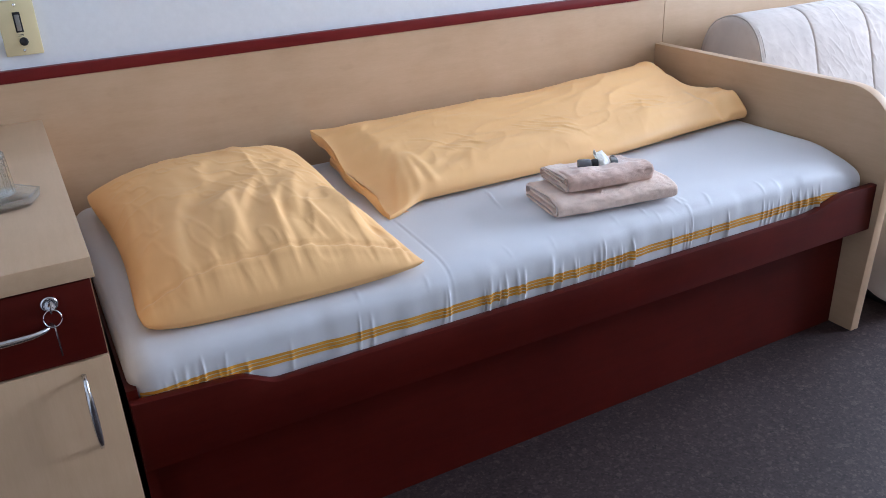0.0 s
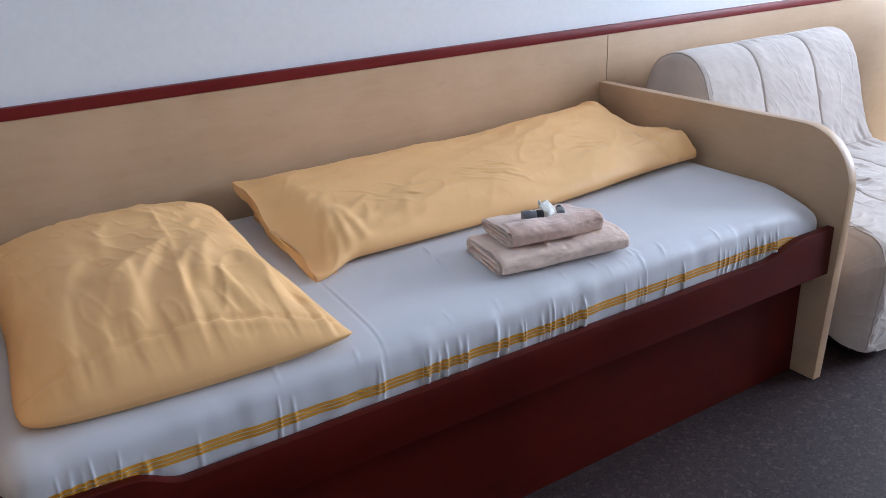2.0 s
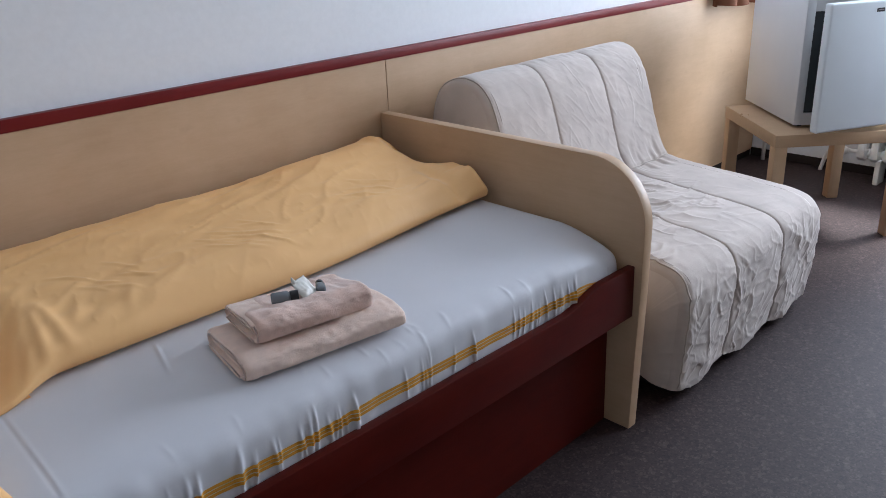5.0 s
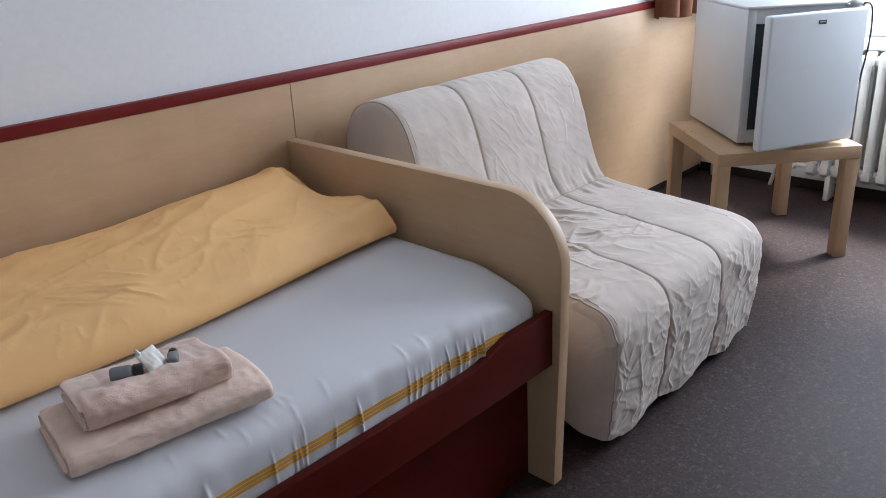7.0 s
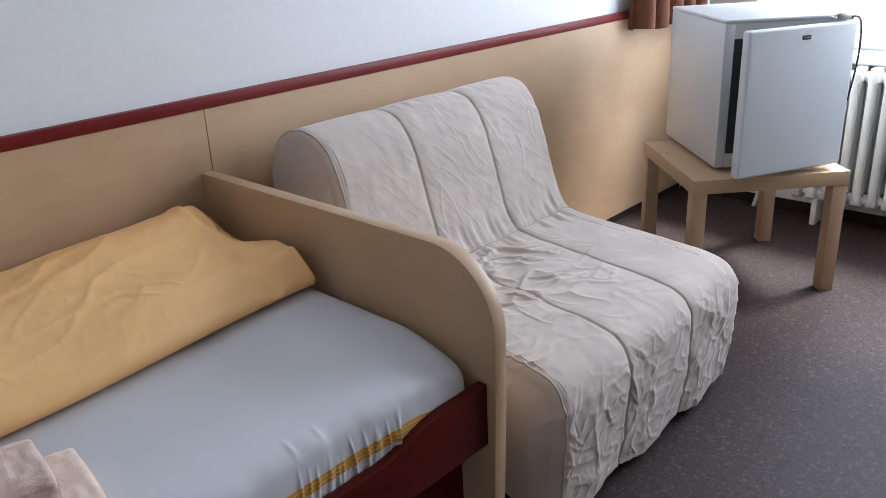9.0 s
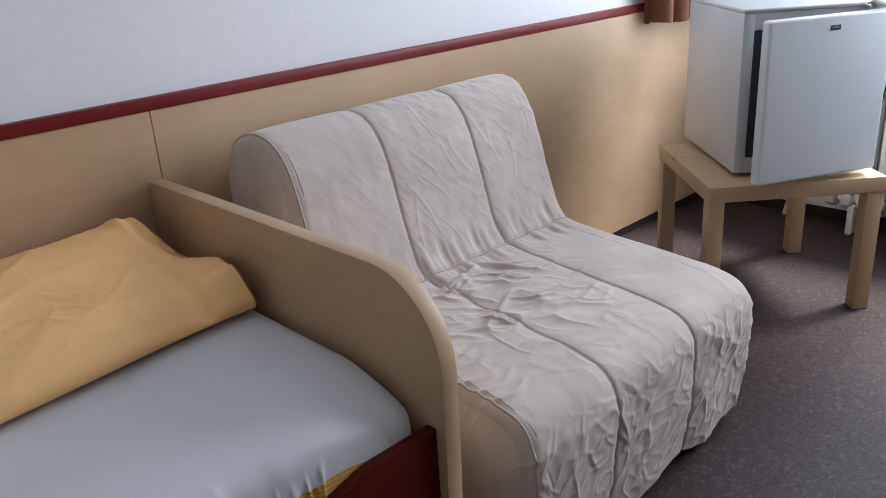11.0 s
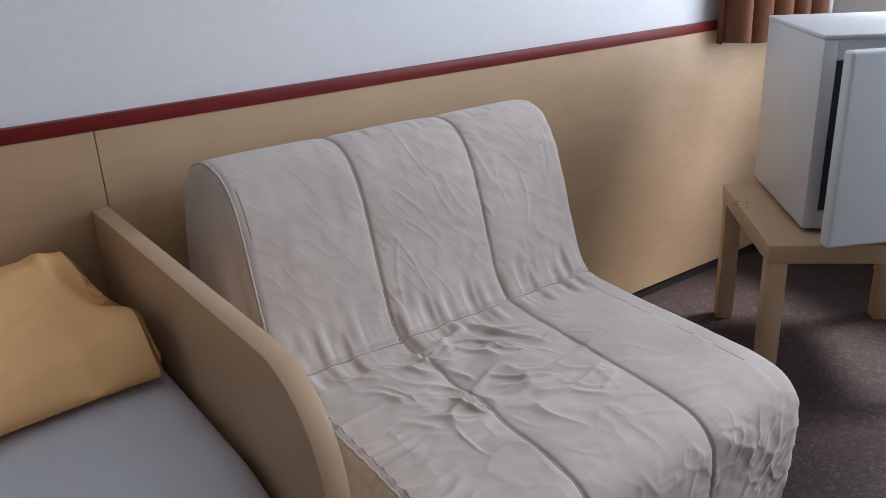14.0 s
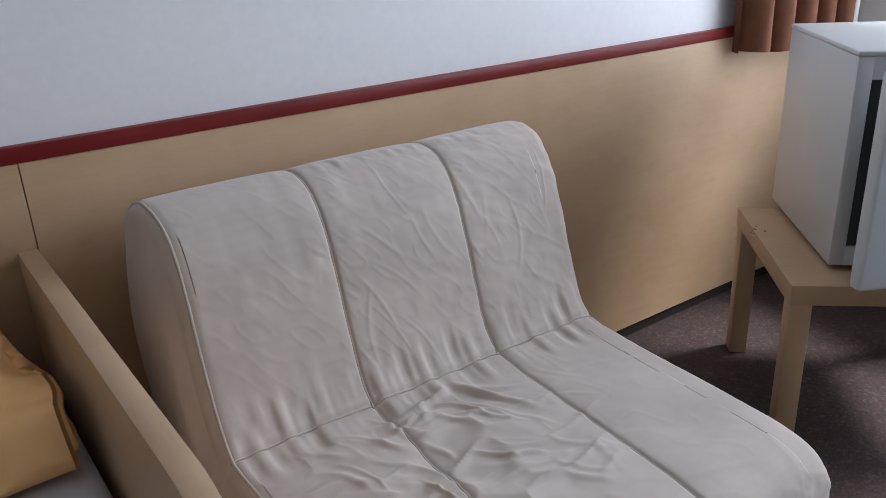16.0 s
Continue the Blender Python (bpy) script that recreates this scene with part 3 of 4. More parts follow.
def duvet_mesh():
    x0, x1 = -1.352, -0.045
    n, m = 620, 180
    prof, s = resample([(-0.30, 0.5655), (-0.10, 0.574), (-0.045, 0.585), (-0.032, 0.625), (-0.050, 0.662), (-0.11, 0.677), (-0.22, 0.672), (-0.36, 0.656),
                        (-0.48, 0.644), (-0.54, 0.620), (-0.558, 0.588), (-0.53, 0.5655), (-0.30, 0.5655)], m, 3)
    c = np.array([-0.29, 0.63])
    g = np.gradient(prof, axis=0)
    nrm = np.stack([-g[:, 1], g[:, 0]], 1)
    nrm /= np.linalg.norm(nrm, axis=1)[:, None] + 1e-9
    out = np.sign(((prof - c) * nrm).sum(1))
    nrm *= np.where(out == 0, 1, out)[:, None]
    X, S = np.meshgrid(np.linspace(x0, x1, n), s / s[-1], indexing="ij")
    Y, Z = np.broadcast_to(prof[:, 0], X.shape).copy(), np.broadcast_to(prof[:, 1], X.shape).copy()
    lift = sstep(0.58, 0.64, Z)
    d = 0.005 * vnoise(X * 5, S * 9, 31) * lift + 0.0024 * (creases(X * 8 + S * 6, S * 14 + X * 3, 32) - 0.3) * lift
    d += 0.0018 * vnoise(X * 16 + S * 10, S * 34, 33) * lift + 0.0007 * (creases(X * 24 + S * 14, S * 40, 36) - 0.3) * lift
    rng = np.random.RandomState(5)
    # little bursts of creases along the ridge and fan folds at the ends
    for xc, yc in ((-1.065, -0.385), (-0.755, -0.375), (-0.36, -0.35), (-0.725, -0.43)):
        for _ in range(7):
            d += ridge(X, Y, xc + rng.uniform(-0.07, 0.07), yc + rng.uniform(-0.05, 0.05), rng.uniform(125, 150), rng.uniform(0.02, 0.06), rng.uniform(0.0035, 0.006), rng.uniform(0.0012, 0.0034), rng.uniform(-5, 5)) * lift
    for _ in range(12):
        d += ridge(X, Y, rng.uniform(-1.30, -0.9), rng.uniform(-0.50, -0.30), rng.uniform(20, 70), rng.uniform(0.03, 0.08), rng.uniform(0.008, 0.016), rng.uniform(0.0008, 0.0022)) * lift
    for xc, ang in ((-1.26, 72), (-1.23, 80), (-1.20, 92), (-1.285, 60)):
        d += ridge(X, Y, xc, -0.47, ang, 0.08, 0.014, 0.006) * lift
    Y += d * nrm[None, :, 0]
    Z += d * nrm[None, :, 1]
    # left end tapers to flat corners, right end stays full and is bunched
    tl = sstep(x0 + 0.13, x0, X)
    Y -= 0.040 * tl * sstep(-0.30, -0.55, Y)
    upper = sstep(-0.3, 0.3, np.broadcast_to(nrm[:, 1], X.shape))
    ze = flap_edge(Y)
    goal = upper * ze + (1 - upper) * np.maximum(ze - 0.014, 0.5655)
    Z = Z * (1 - tl) + tl * goal + 0.004 * tl * upper * vnoise(Y * 14, X * 9, 37)
    tr = sstep(x1 - 0.16, x1, X)
    body = sstep(0.575, 0.62, Z)
    Z += 0.022 * sstep(x1 - 0.6, x1 - 0.05, X) * body * sstep(-0.26, -0.12, Y)
    Z -= 0.012 * sstep(x1 - 0.4, x1, X) * body * sstep(-0.22, -0.32, Y)
    Z += 0.012 * np.exp(-((X - x1 + 0.055) / 0.03) ** 2) * np.exp(-((Y + 0.11) / 0.05) ** 2) * body
    Z -= 0.075 * sstep(x1 - 0.085, x1, X) * np.exp(-((Y + 0.20) / 0.075) ** 2) * body
    Z += 0.006 * np.exp(-((Y + 0.37) / 0.05) ** 2) * sstep(x1 - 0.10, x1, X) * body
    Z -= 0.012 * np.exp(-((X - x1 + 0.10) / 0.022) ** 2) * sstep(-0.25, -0.40, Y) * body
    Z += 0.020 * sstep(x1 - 0.25, x1, X) * np.exp(-((Y + 0.49) / 0.06) ** 2) * sstep(0.578, 0.60, Z)
    X = X - 0.045 * tr * sstep(-0.24, -0.08, Y)
    Y += 0.062 * sstep(x1 - 0.7, x1, X) * sstep(-0.30, -0.54, Y)
    # end outline not straight
    X = X + 0.010 * vnoise(S * 7, X * 2, 35) * (tl + tr) + 0.012 * tl * sstep(-0.30, -0.05, Y)
    Z = np.maximum(Z, BED_TOP + 0.003)
    P = np.stack([X, Y, Z], 2)[:, :-1]
    v, f = sheet(P, close_v=True)
    k = m - 1
    # tucked-in ends with folded layers
    verts = [tuple(p) for p in v]
    for i, sx in ((0, 1), (n - 1, -1)):
        ring = P[i]
        cen = ring.mean(0)
        prev = [i * k + j for j in range(k)]
        for depth, shrink in (((0.004, 0.8), (0.0, 0.3)) if sx > 0 else ((0.006, 0.93), (-0.016, 0.84), (-0.016, 0.70), (0.012, 0.62), (0.016, 0.44), (-0.014, 0.36), (-0.012, 0.26), (0.012, 0.18), (0.010, 0.06))):
            cur = []
            for j in range(k):
                p = ring[j].copy()
                p[2] = cen[2] + (p[2] - cen[2]) * shrink
                p[1] = cen[1] + (p[1] - cen[1]) * (0.35 * shrink + 0.65)
                p[0] -= sx * depth - 0.0
                cur.append(len(verts))
                verts.append(tuple(p))
            for j in range(k):
                q = (prev[j], prev[(j + 1) % k], cur[(j + 1) % k], cur[j])
                f.append(q if sx < 0 else q[::-1])
            prev = cur
        f.append(tuple(prev) if sx < 0 else tuple(prev[::-1]))
    return verts, f


duvet = thing("duvet", "yellow sateen duvet folded lengthwise against the wall panelling", "duvet", -0.70, -0.30, BED_TOP + 0.002)
part("cover", duvet_mesh(), yellow, duvet, "creased yellow sateen cover", smooth=True)
part("fold", duvet_fold(0.006, 0.0, 0.46, 38), yellow, duvet, smooth=True)
part("fold", duvet_fold(0.014, 0.50, 0.98, 39), yellow, duvet, smooth=True)


# ---- towels ----
def towel_layer(w, dpt, h, z, seed, back=0.75, hollow=0.0):
    """A folded terry slab round the origin: thick rounded fold at the front, thinner at the back."""
    n, m = 110, 72
    k = np.linspace(0, 2 * math.pi, m, endpoint=False)
    cy, cz = np.sign(np.cos(k)) * np.abs(np.cos(k)) ** 0.42, np.sign(np.sin(k)) * np.abs(np.sin(k)) ** 0.72
    X, K = np.meshgrid(np.linspace(-w / 2, w / 2, n), k, indexing="ij")
    Y = np.broadcast_to(cy * dpt / 2, X.shape).copy()
    q = np.broadcast_to((cz + 1) / 2, X.shape).copy()
    end = np.clip((np.abs(X) - (w / 2 - 0.012)) / 0.012, 0, 1)
    sh = 1 - 0.30 * (1 - np.sqrt(1 - end ** 2 * 0.98))
    Y *= 1 - (1 - sh) * 0.3
    thick = h * (1 - (1 - back) * sstep(-0.3 * dpt, 0.35 * dpt, Y)) * (1 - (1 - sh) * 0.6)
    thick = thick * (1 + 0.10 * vnoise(X * 14 + seed, Y * 12, seed) + 0.05 * vnoise(X * 40, Y * 40 + seed, seed + 3))
    Z = z + q * thick + 0.0012 * vnoise(X * 90, K * 9, seed + 4) * q
    Y += 0.0035 * vnoise(X * 14, q * 3, seed + 2) + 0.0012 * vnoise(X * 90, q * 9, seed + 5)
    Z = np.maximum(Z, z)
    P = np.stack([X, Y, Z], 2)
    v, f = sheet(P, close_v=True)
    f.append(tuple((n - 1) * m + i for i in range(m)))
    prev = list(range(m))
    cen = P[0].mean(0)
    if hollow:
        for sc, dx in ((0.86, -0.001), (0.78, hollow)):
            cur = []
            for i in range(m):
                cur.append(len(v))
                p = cen + (P[0, i] - cen) * np.array((1, 0.5 + 0.5 * sc, sc))
                v.append((float(P[0, i, 0] + dx), float(p[1]), float(p[2])))
            f += [(prev[i], cur[i], cur[(i + 1) % m], prev[(i + 1) % m]) for i in range(m)]
            prev = cur
    f.append(tuple(prev[::-1]))
    return v, f


def towel(name, x, y, z, rz, w, dpt, h, label, layers, mat, seed, back):
    t = thing(name, label, "towel", x, y, z, rz)
    part("wrap", towel_layer(w, dpt, h, 0.0, seed, back, 0.03), mat, t, smooth=True, local=True)
    # inner folds peep out at the short side
    hh_ = (h * 0.80) / layers
    for i in range(layers):
        v, f = towel_layer(0.05, dpt * (0.84 - 0.07 * i), hh_ * 0.80, h * 0.09 + i * hh_, seed + 5 + i, back)
        part("fold", ([(a - w / 2 + 0.0200 + 0.004 * (i % 2), b - 0.004 * i, c) for a, b, c in v], f), towel_edge, t, smooth=True, local=True)
    return t


towel("bath_towel", -0.845, -0.756, BED_TOP + 0.003, -9, 0.325, 0.195, 0.046, "large folded beige terry towel lying on the bed", 2, towel_edge, 41, 0.85)
towel("hand_towel", -0.846, -0.738, BED_TOP + 0.0475, -9, 0.232, 0.170, 0.050, "smaller folded beige terry towel on top of the larger one", 3, towel_cloth, 61, 0.55)


def toiletries():
    z = BED_TOP + 0.0825
    b = thing("shampoo_bottle", "small smoky grey toiletry bottle lying on the towels", "bottle", -0.880, -0.745, z, -28)
    m = Matrix.Translation((-0.024, 0, 0.012)) @ pose(0, 0, 0, 0, 90, 0)
    part("flask", lathe([(0.0, 0.0), (0.010, 0.0), (0.0125, 0.003), (0.0125, 0.030), (0.009, 0.035), (0.0, 0.035)], 20, m), grey_glassy, b, local=True, smooth=True)
    part("cap", cyl(0.0115, 0.015, 20, Matrix.Translation((0.011, 0, 0.012)) @ pose(0, 0, 0, 0, 90, 0), bevel=0.001), black_plastic, b, "dark screw cap", local=True)
    s = thing("soap_sachet", "white soap sachet lying tilted on the towels", "sachet", -0.836, -0.748, z, 22)
    n = 26
    U, V = np.meshgrid(np.linspace(-1, 1, n), np.linspace(-1, 1, n), indexing="ij")
    body = (1 - np.abs(U) ** 4) * (1 - np.abs(V) ** 4)
    out = []
    for sg in (1, -1):
        X = U * 0.021 * (1 + 0.04 * vnoise(V * 2, U, 3))
        Y = sg * (0.0008 + 0.0085 * body) + 0.0012 * vnoise(U * 3, V * 3, 12) + 0.014 * V
        Z = 0.018 + V * 0.015 + 0.0012 * vnoise(U * 3, V * 3, 8)
        out.append(sheet(np.stack([X, Y, Z], 2)[:: sg]))
    part("pouch", join(*out), tissue, s, local=True, smooth=True)
    part("torn_corner", tube([(-0.014, 0.012, 0.031), (-0.016, 0.014, 0.039), (-0.018, 0.014, 0.044)], [0.005, 0.003, 0.001], 6), tissue, s, local=True, smooth=True)
    g = thing("lotion_tube", "small grey lotion tube beside the sachet", "tube", -0.803, -0.752, z, 60)
    part("tube_body", box(-0.018, 0.012, -0.009, 0.009, 0.001, 0.016, 0.005, 3), grey_glassy, g, local=True)
    part("cap", cyl(0.0075, 0.009, 18, Matrix.Translation((0.0125, 0, 0.0085)) @ pose(0, 0, 0, 0, 90, 0), bevel=0.001), black_plastic, g, "dark cap", local=True)


toiletries()


# ---- chair bed ----
SOFA_X0, SOFA_X1 = 0.17, 1.026
SEAMS = (0.456, 0.750)


def sofa_profile(n):
    return resample([(-0.045, 0.06), (-0.042, 0.35), (-0.040, 0.62), (-0.048, 0.72), (-0.085, 0.80), (-0.145, 0.834), (-0.205, 0.843), (-0.262, 0.824),
                     (-0.308, 0.765), (-0.338, 0.68), (-0.365, 0.58), (-0.395, 0.495), (-0.430, 0.447), (-0.52, 0.441), (-0.66, 0.432), (-0.80, 0.423),
                     (-0.915, 0.413), (-0.970, 0.392), (-0.997, 0.345), (-1.000, 0.25), (-0.992, 0.14), (-0.978, 0.035)], n, 2)


def sofa_normals(prof):
    g = np.gradient(prof, axis=0)
    nrm = np.stack([g[:, 1], -g[:, 0]], 1)
    nrm /= np.linalg.norm(nrm, axis=1)[:, None]
    return nrm if nrm[len(nrm) // 2, 1] > 0 else -nrm


def sofa_cover():
    n, m = 460, 560
    prof, s = sofa_profile(m)
    nrm = sofa_normals(prof)
    X, S = np.meshgrid(np.linspace(SOFA_X0, SOFA_X1, n), s, indexing="ij")
    Y, Z = np.broadcast_to(prof[:, 0], X.shape).copy(), np.broadcast_to(prof[:, 1], X.shape).copy()
    seat = sstep(-0.42, -0.50, Y) * sstep(0.36, 0.41, Z)
    back = sstep(-0.43, -0.38, Y) * sstep(-0.12, -0.2, Y)
    front = sstep(-0.90, -0.97, Y)
    sj = s[np.argmin(np.abs(prof[:, 0] + 0.430) + np.abs(prof[:, 1] - 0.447))]
    d = np.zeros_like(X)
    for a, b in ((SOFA_X0, SEAMS[0]), (SEAMS[0], SEAMS[1]), (SEAMS[1], SOFA_X1)):
        q = np.clip((X - a) / (b - a), 0, 1)
        d += 0.006 * np.sqrt(np.clip(1 - (2 * q - 1) ** 4, 0, 1)) * ((X >= a) & (X <= b))
    for x in SEAMS:
        d -= 0.004 * np.exp(-((X - x) / 0.004) ** 2)
    d -= 0.006
    # groove where back meets seat
    d -= 0.007 * np.exp(-((S - sj) / 0.006) ** 2)
    # gathers beside the joint
    g = 0.008 * vnoise(X * 52, S * 5, 51) * (np.exp(-((S - sj + 0.035) / 0.035) ** 2) + 0.7 * np.exp(-((S - sj - 0.03) / 0.03) ** 2))
    d += g
    s_top = s[np.argmax(prof[:, 1])]
    d += 0.0018 * vnoise(X * 70, S * 8, 59) * np.exp(-((S - s_top - 0.01) / 0.025) ** 2) * sstep(0.30, 0.5, X)
    # slanted drag lines on the backrest
    d += back * (0.0010 * (creases(X * 14 - S * 18, S * 6 + X * 6, 52) - 0.25) + 0.002 * vnoise(X * 6, S * 6, 53)) * sstep(0.35, 0.8, X)
    d += back * 0.0008 * vnoise(X * 20 - S * 48, S * 6 + X * 9, 57) * sstep(0.40, 0.75, X)
    d += back * (0.0009 * vnoise(X * 36, S * 30, 58) + 0.0006 * (creases(X * 30 - S * 22, S * 26, 93) - 0.25))
    rng = np.random.RandomState(7)
    for _ in range(26):
        d += back * ridge(X, S, rng.uniform(0.45, 0.99), rng.uniform(sj - 0.42, sj - 0.04), rng.normal(68, 16), rng.uniform(0.02, 0.07), rng.uniform(0.003, 0.006), rng.uniform(0.0004, 0.0014), rng.uniform(-3, 3))
    for x in SEAMS:
        for k in range(12):
            d += back * ridge(X, S, x + rng.uniform(-0.03, 0.03), rng.uniform(sj - 0.45, sj - 0.02), rng.normal(40, 30), 0.014, 0.004, rng.uniform(0.0006, 0.0018))
    # rumpled seat, loosest in the middle
    mid = np.exp(-((X - 0.53) / 0.20) ** 2) * np.exp(-((Y + 0.62) / 0.22) ** 4)
    wx, wy = X + 0.02 * vnoise(X * 9, Y * 9, 90), Y + 0.02 * vnoise(X * 9, Y * 9, 91)
    d += seat * mid * (0.010 * (creases(wx * 9 + wy * 4, wy * 13 - wx * 4, 54) - 0.22) + 0.005 * vnoise(wx * 17 + wy * 7, wy * 20, 55))
    d += seat * (0.0018 * vnoise(wx * 9, wy * 10, 56) + 0.0016 * (creases(wx * 13, wy * 17 + wx * 6, 60) - 0.25) + 0.0009 * vnoise(wx * 40, wy * 44, 61)) * (0.35 + 0.65 * sstep(0.85, 0.60, X))
    loose = np.exp(-((X - 0.53) / 0.22) ** 4) * np.exp(-((Y + 0.62) / 0.20) ** 4)
    for _ in range(60):
        d += seat * loose * ridge(wx, wy, rng.uniform(0.28, 0.80), rng.uniform(-0.82, -0.47), rng.normal(-30, 30), rng.uniform(0.025, 0.07), rng.uniform(0.004, 0.008), rng.uniform(0.002, 0.010), rng.uniform(-4, 4))
    for k in range(10):
        d += seat * ridge(wx, wy, SOFA_X0 + 0.05, -0.58 - 0.033 * k, rng.normal(-8, 8), 0.07, 0.006, 0.005)
    # crumpled front drop
    wz = Z + 0.015 * vnoise(X * 12, Z * 12, 92)
    drop = front * sstep(0.40, 0.33, Z)
    d += 0.8 * drop * (0.0045 * (creases(wx * 11 + wz * 5, wz * 14 - wx * 5, 62) - 0.25) + 0.004 * vnoise(wx * 9 + wz * 4, wz * 10, 63) + 0.0032 * (creases(wx * 22 - wz * 14, wz * 26 + wx * 10, 64) - 0.25) + 0.0014 * vnoise(wx * 46, wz * 52, 65))
    for _ in range(70):
        d += front * ridge(wx, wz, rng.uniform(0.19, 0.98), rng.uniform(0.05, 0.36), rng.uniform(0, 180), rng.uniform(0.012, 0.04), rng.uniform(0.003, 0.006), rng.uniform(-0.002, 0.003), rng.uniform(-8, 8))
    # edges turn over to the side panels
    r = 0.030
    for e in (SOFA_X0, SOFA_X1):
        q = np.clip(1 - np.abs(X - e) / r, 0, 1)
        d -= r * (1 - np.sqrt(np.clip(1 - q * q, 0, 1))) * 0.8
    Y += d * nrm[None, :, 0]
    Z += d * nrm[None, :, 1]
    # the hem hangs deepest under the middle of each part
    hem = sstep(0.25, 0.03, Z) * front
    Z += hem * 0.012 * np.cos((X - SOFA_X0) * 2 * math.pi / 0.272) + hem * 0.006 * vnoise(X * 12, X * 0, 66)
    X = X + 0.006 * vnoise(S * 6, S * 0, 67) * np.sign(X - 0.58) * (np.abs(X - 0.58) > 0.38)
    X = X + (-0.014 + 0.018 * sstep(0.5, 1.0, X)) * sstep(-0.45, -0.95, Y) * sstep(0.17, 0.40, X)
    Z = np.maximum(Z, 0.012)
    return np.stack([X, Y, Z], 2), s, sj


SOFA, SOFA_S, SOFA_J = sofa_cover()
chair_bed = thing("chair_bed", "armless chair bed in a crumpled beige suede cover with piping", "chair bed", 0.58, -0.5, 0)
part("cover", sheet(SOFA), sofa_cloth, chair_bed, "loose beige cover in three quilted strips", smooth=True)


def sofa_side(i, sx):
    """A flat, slightly rumpled side panel from the edge of the cover to its inside."""
    edge = SOFA[i]
    k = np.linspace(0, 1, 26)
    cen = np.stack([np.full(len(edge), edge[:, 0].mean()), np.clip(edge[:, 1], -0.80, -0.20), np.clip(edge[:, 2] * 0.3 + 0.08, 0.10, 0.30)], 1)
    P = edge[:, None] * (1 - k)[None, :, None] + cen[:, None] * k[None, :, None]
    bulge = np.sin(np.clip(k * 3, 0, 1) * math.pi / 2)[None] * (0.020 if sx < 0 else 0.004) + 0.005 * vnoise(P[..., 1] * 9, P[..., 2] * 6, 70 + i) * k[None] ** 0.5
    P[..., 0] += sx * bulge
    P[..., 2] = np.maximum(P[..., 2], 0.012)
    return sheet(P if sx > 0 else P[::-1])


n_ = SOFA.shape[0]
part("side_panel", sofa_side(0, -1), sofa_cloth, chair_bed, smooth=True)
part("side_panel", sofa_side(n_ - 1, 1), sofa_cloth, chair_bed, smooth=True)
part("base", box(SOFA_X0 + 0.06, SOFA_X1 - 0.06, -0.90, -0.08, 0.0, 0.22), black_plastic, chair_bed, "dark base under the cover")


def piping(i, r, lift=0.0015, a=0, b=None):
    pts = SOFA[i, a:b:3] + 0.0
    return tube([(p[0], p[1], p[2] + lift) for p in pts], r, 6)


def sofa_index(x):
    return int(round((x - SOFA_X0) / (SOFA_X1 - SOFA_X0) * (n_ - 1)))


for x in SEAMS:
    part("seam_piping", piping(sofa_index(x), 0.0022, 0.0008, 80), sofa_thread, chair_bed, smooth=True)
part("edge_piping", piping(8, 0.0030, 0.0010, 80), sofa_thread, chair_bed, smooth=True)
part("edge_piping", piping(n_ - 1, 0.0034, 0.0, 80), sofa_thread, chair_bed, smooth=True)
jj = int(np.argmin(np.abs(SOFA_S - SOFA_J)))
part("joint_seam", tube([tuple(p + np.array((0, 0, 0.002))) for p in SOFA[6:-6:3, jj]], 0.0022, 5), sofa_thread, chair_bed, smooth=True)

# ---- side table ----
TB_X, TB_Y, TB_RZ = 1.848, -0.614, 47.2
table = thing("side_table", "square birch-effect side table standing askew under the small fridge", "side table", TB_X, TB_Y, 0, TB_RZ)
part("tabletop", box(-0.275, 0.275, -0.275, 0.275, 0.40, 0.45, 0.002, 2), birch, table, local=True)
for sx in (-1, 1):
    for sy in (-1, 1):
        x, y = sx * 0.247, sy * 0.247
        part("leg", box(x - 0.025, x + 0.025, y - 0.025, y + 0.025, 0, 0.40, 0.002, 2), wood("birch_effect_leg", (0.47, 0.32, 0.19), (0.55, 0.385, 0.24), (6, 6, 0.8), 0.45, False) if (sx, sy) == (-1, -1) else bpy.data.materials["birch_effect_leg"], table, local=True)

# ---- small fridge ----
# local axes: x along the front from the hinge-free side to the hinge, y to the back
FR_RZ = -42.7
FR_W, FR_D, FR_H, FR_Z = 0.425, 0.505, 0.50, 0.452
fridge = thing("small_fridge", "small white fridge with its door ajar on the side table", "fridge", 1.597, -0.634, FR_Z, FR_RZ)
t_ = 0.035
for x in (0, FR_W - t_):
    part("side_wall", box(x, x + t_, 0, FR_D, 0.012, FR_H, 0.004, 2), enamel, fridge, "white enamelled side", local=True)
part("bottom_wall", box(t_ - 0.002, FR_W - t_ + 0.002, 0.001, FR_D, 0.012, 0.06), enamel, fridge, local=True)
part("top_wall", box(t_ - 0.002, FR_W - t_ + 0.002, 0.001, FR_D, FR_H - 0.05, FR_H - 0.0005), enamel, fridge, local=True)
part("back_wall", box(t_ - 0.002, FR_W - t_ + 0.002, FR_D - 0.04, FR_D - 0.001, 0.06, FR_H - 0.05), enamel, fridge, local=True)
# solid dark block: the shade behind the ajar door put in as colour
part("interior_shade", box(t_ + 0.001, FR_W - t_ - 0.001, 0.004, FR_D - 0.05, 0.062, FR_H - 0.052), seal_and_shade, fridge, "solid dark block standing in for the shaded interior", local=True)
part("top_cover", box(-0.002, FR_W + 0.002, -0.003, FR_D, FR_H, FR_H + 0.012, 0.004, 3), enamel, fridge, local=True)
part("hinge", box(FR_W - 0.07, FR_W - 0.01, -0.030, 0.02, FR_H - 0.004, FR_H + 0.004, 0.001), chrome, fridge, local=True)
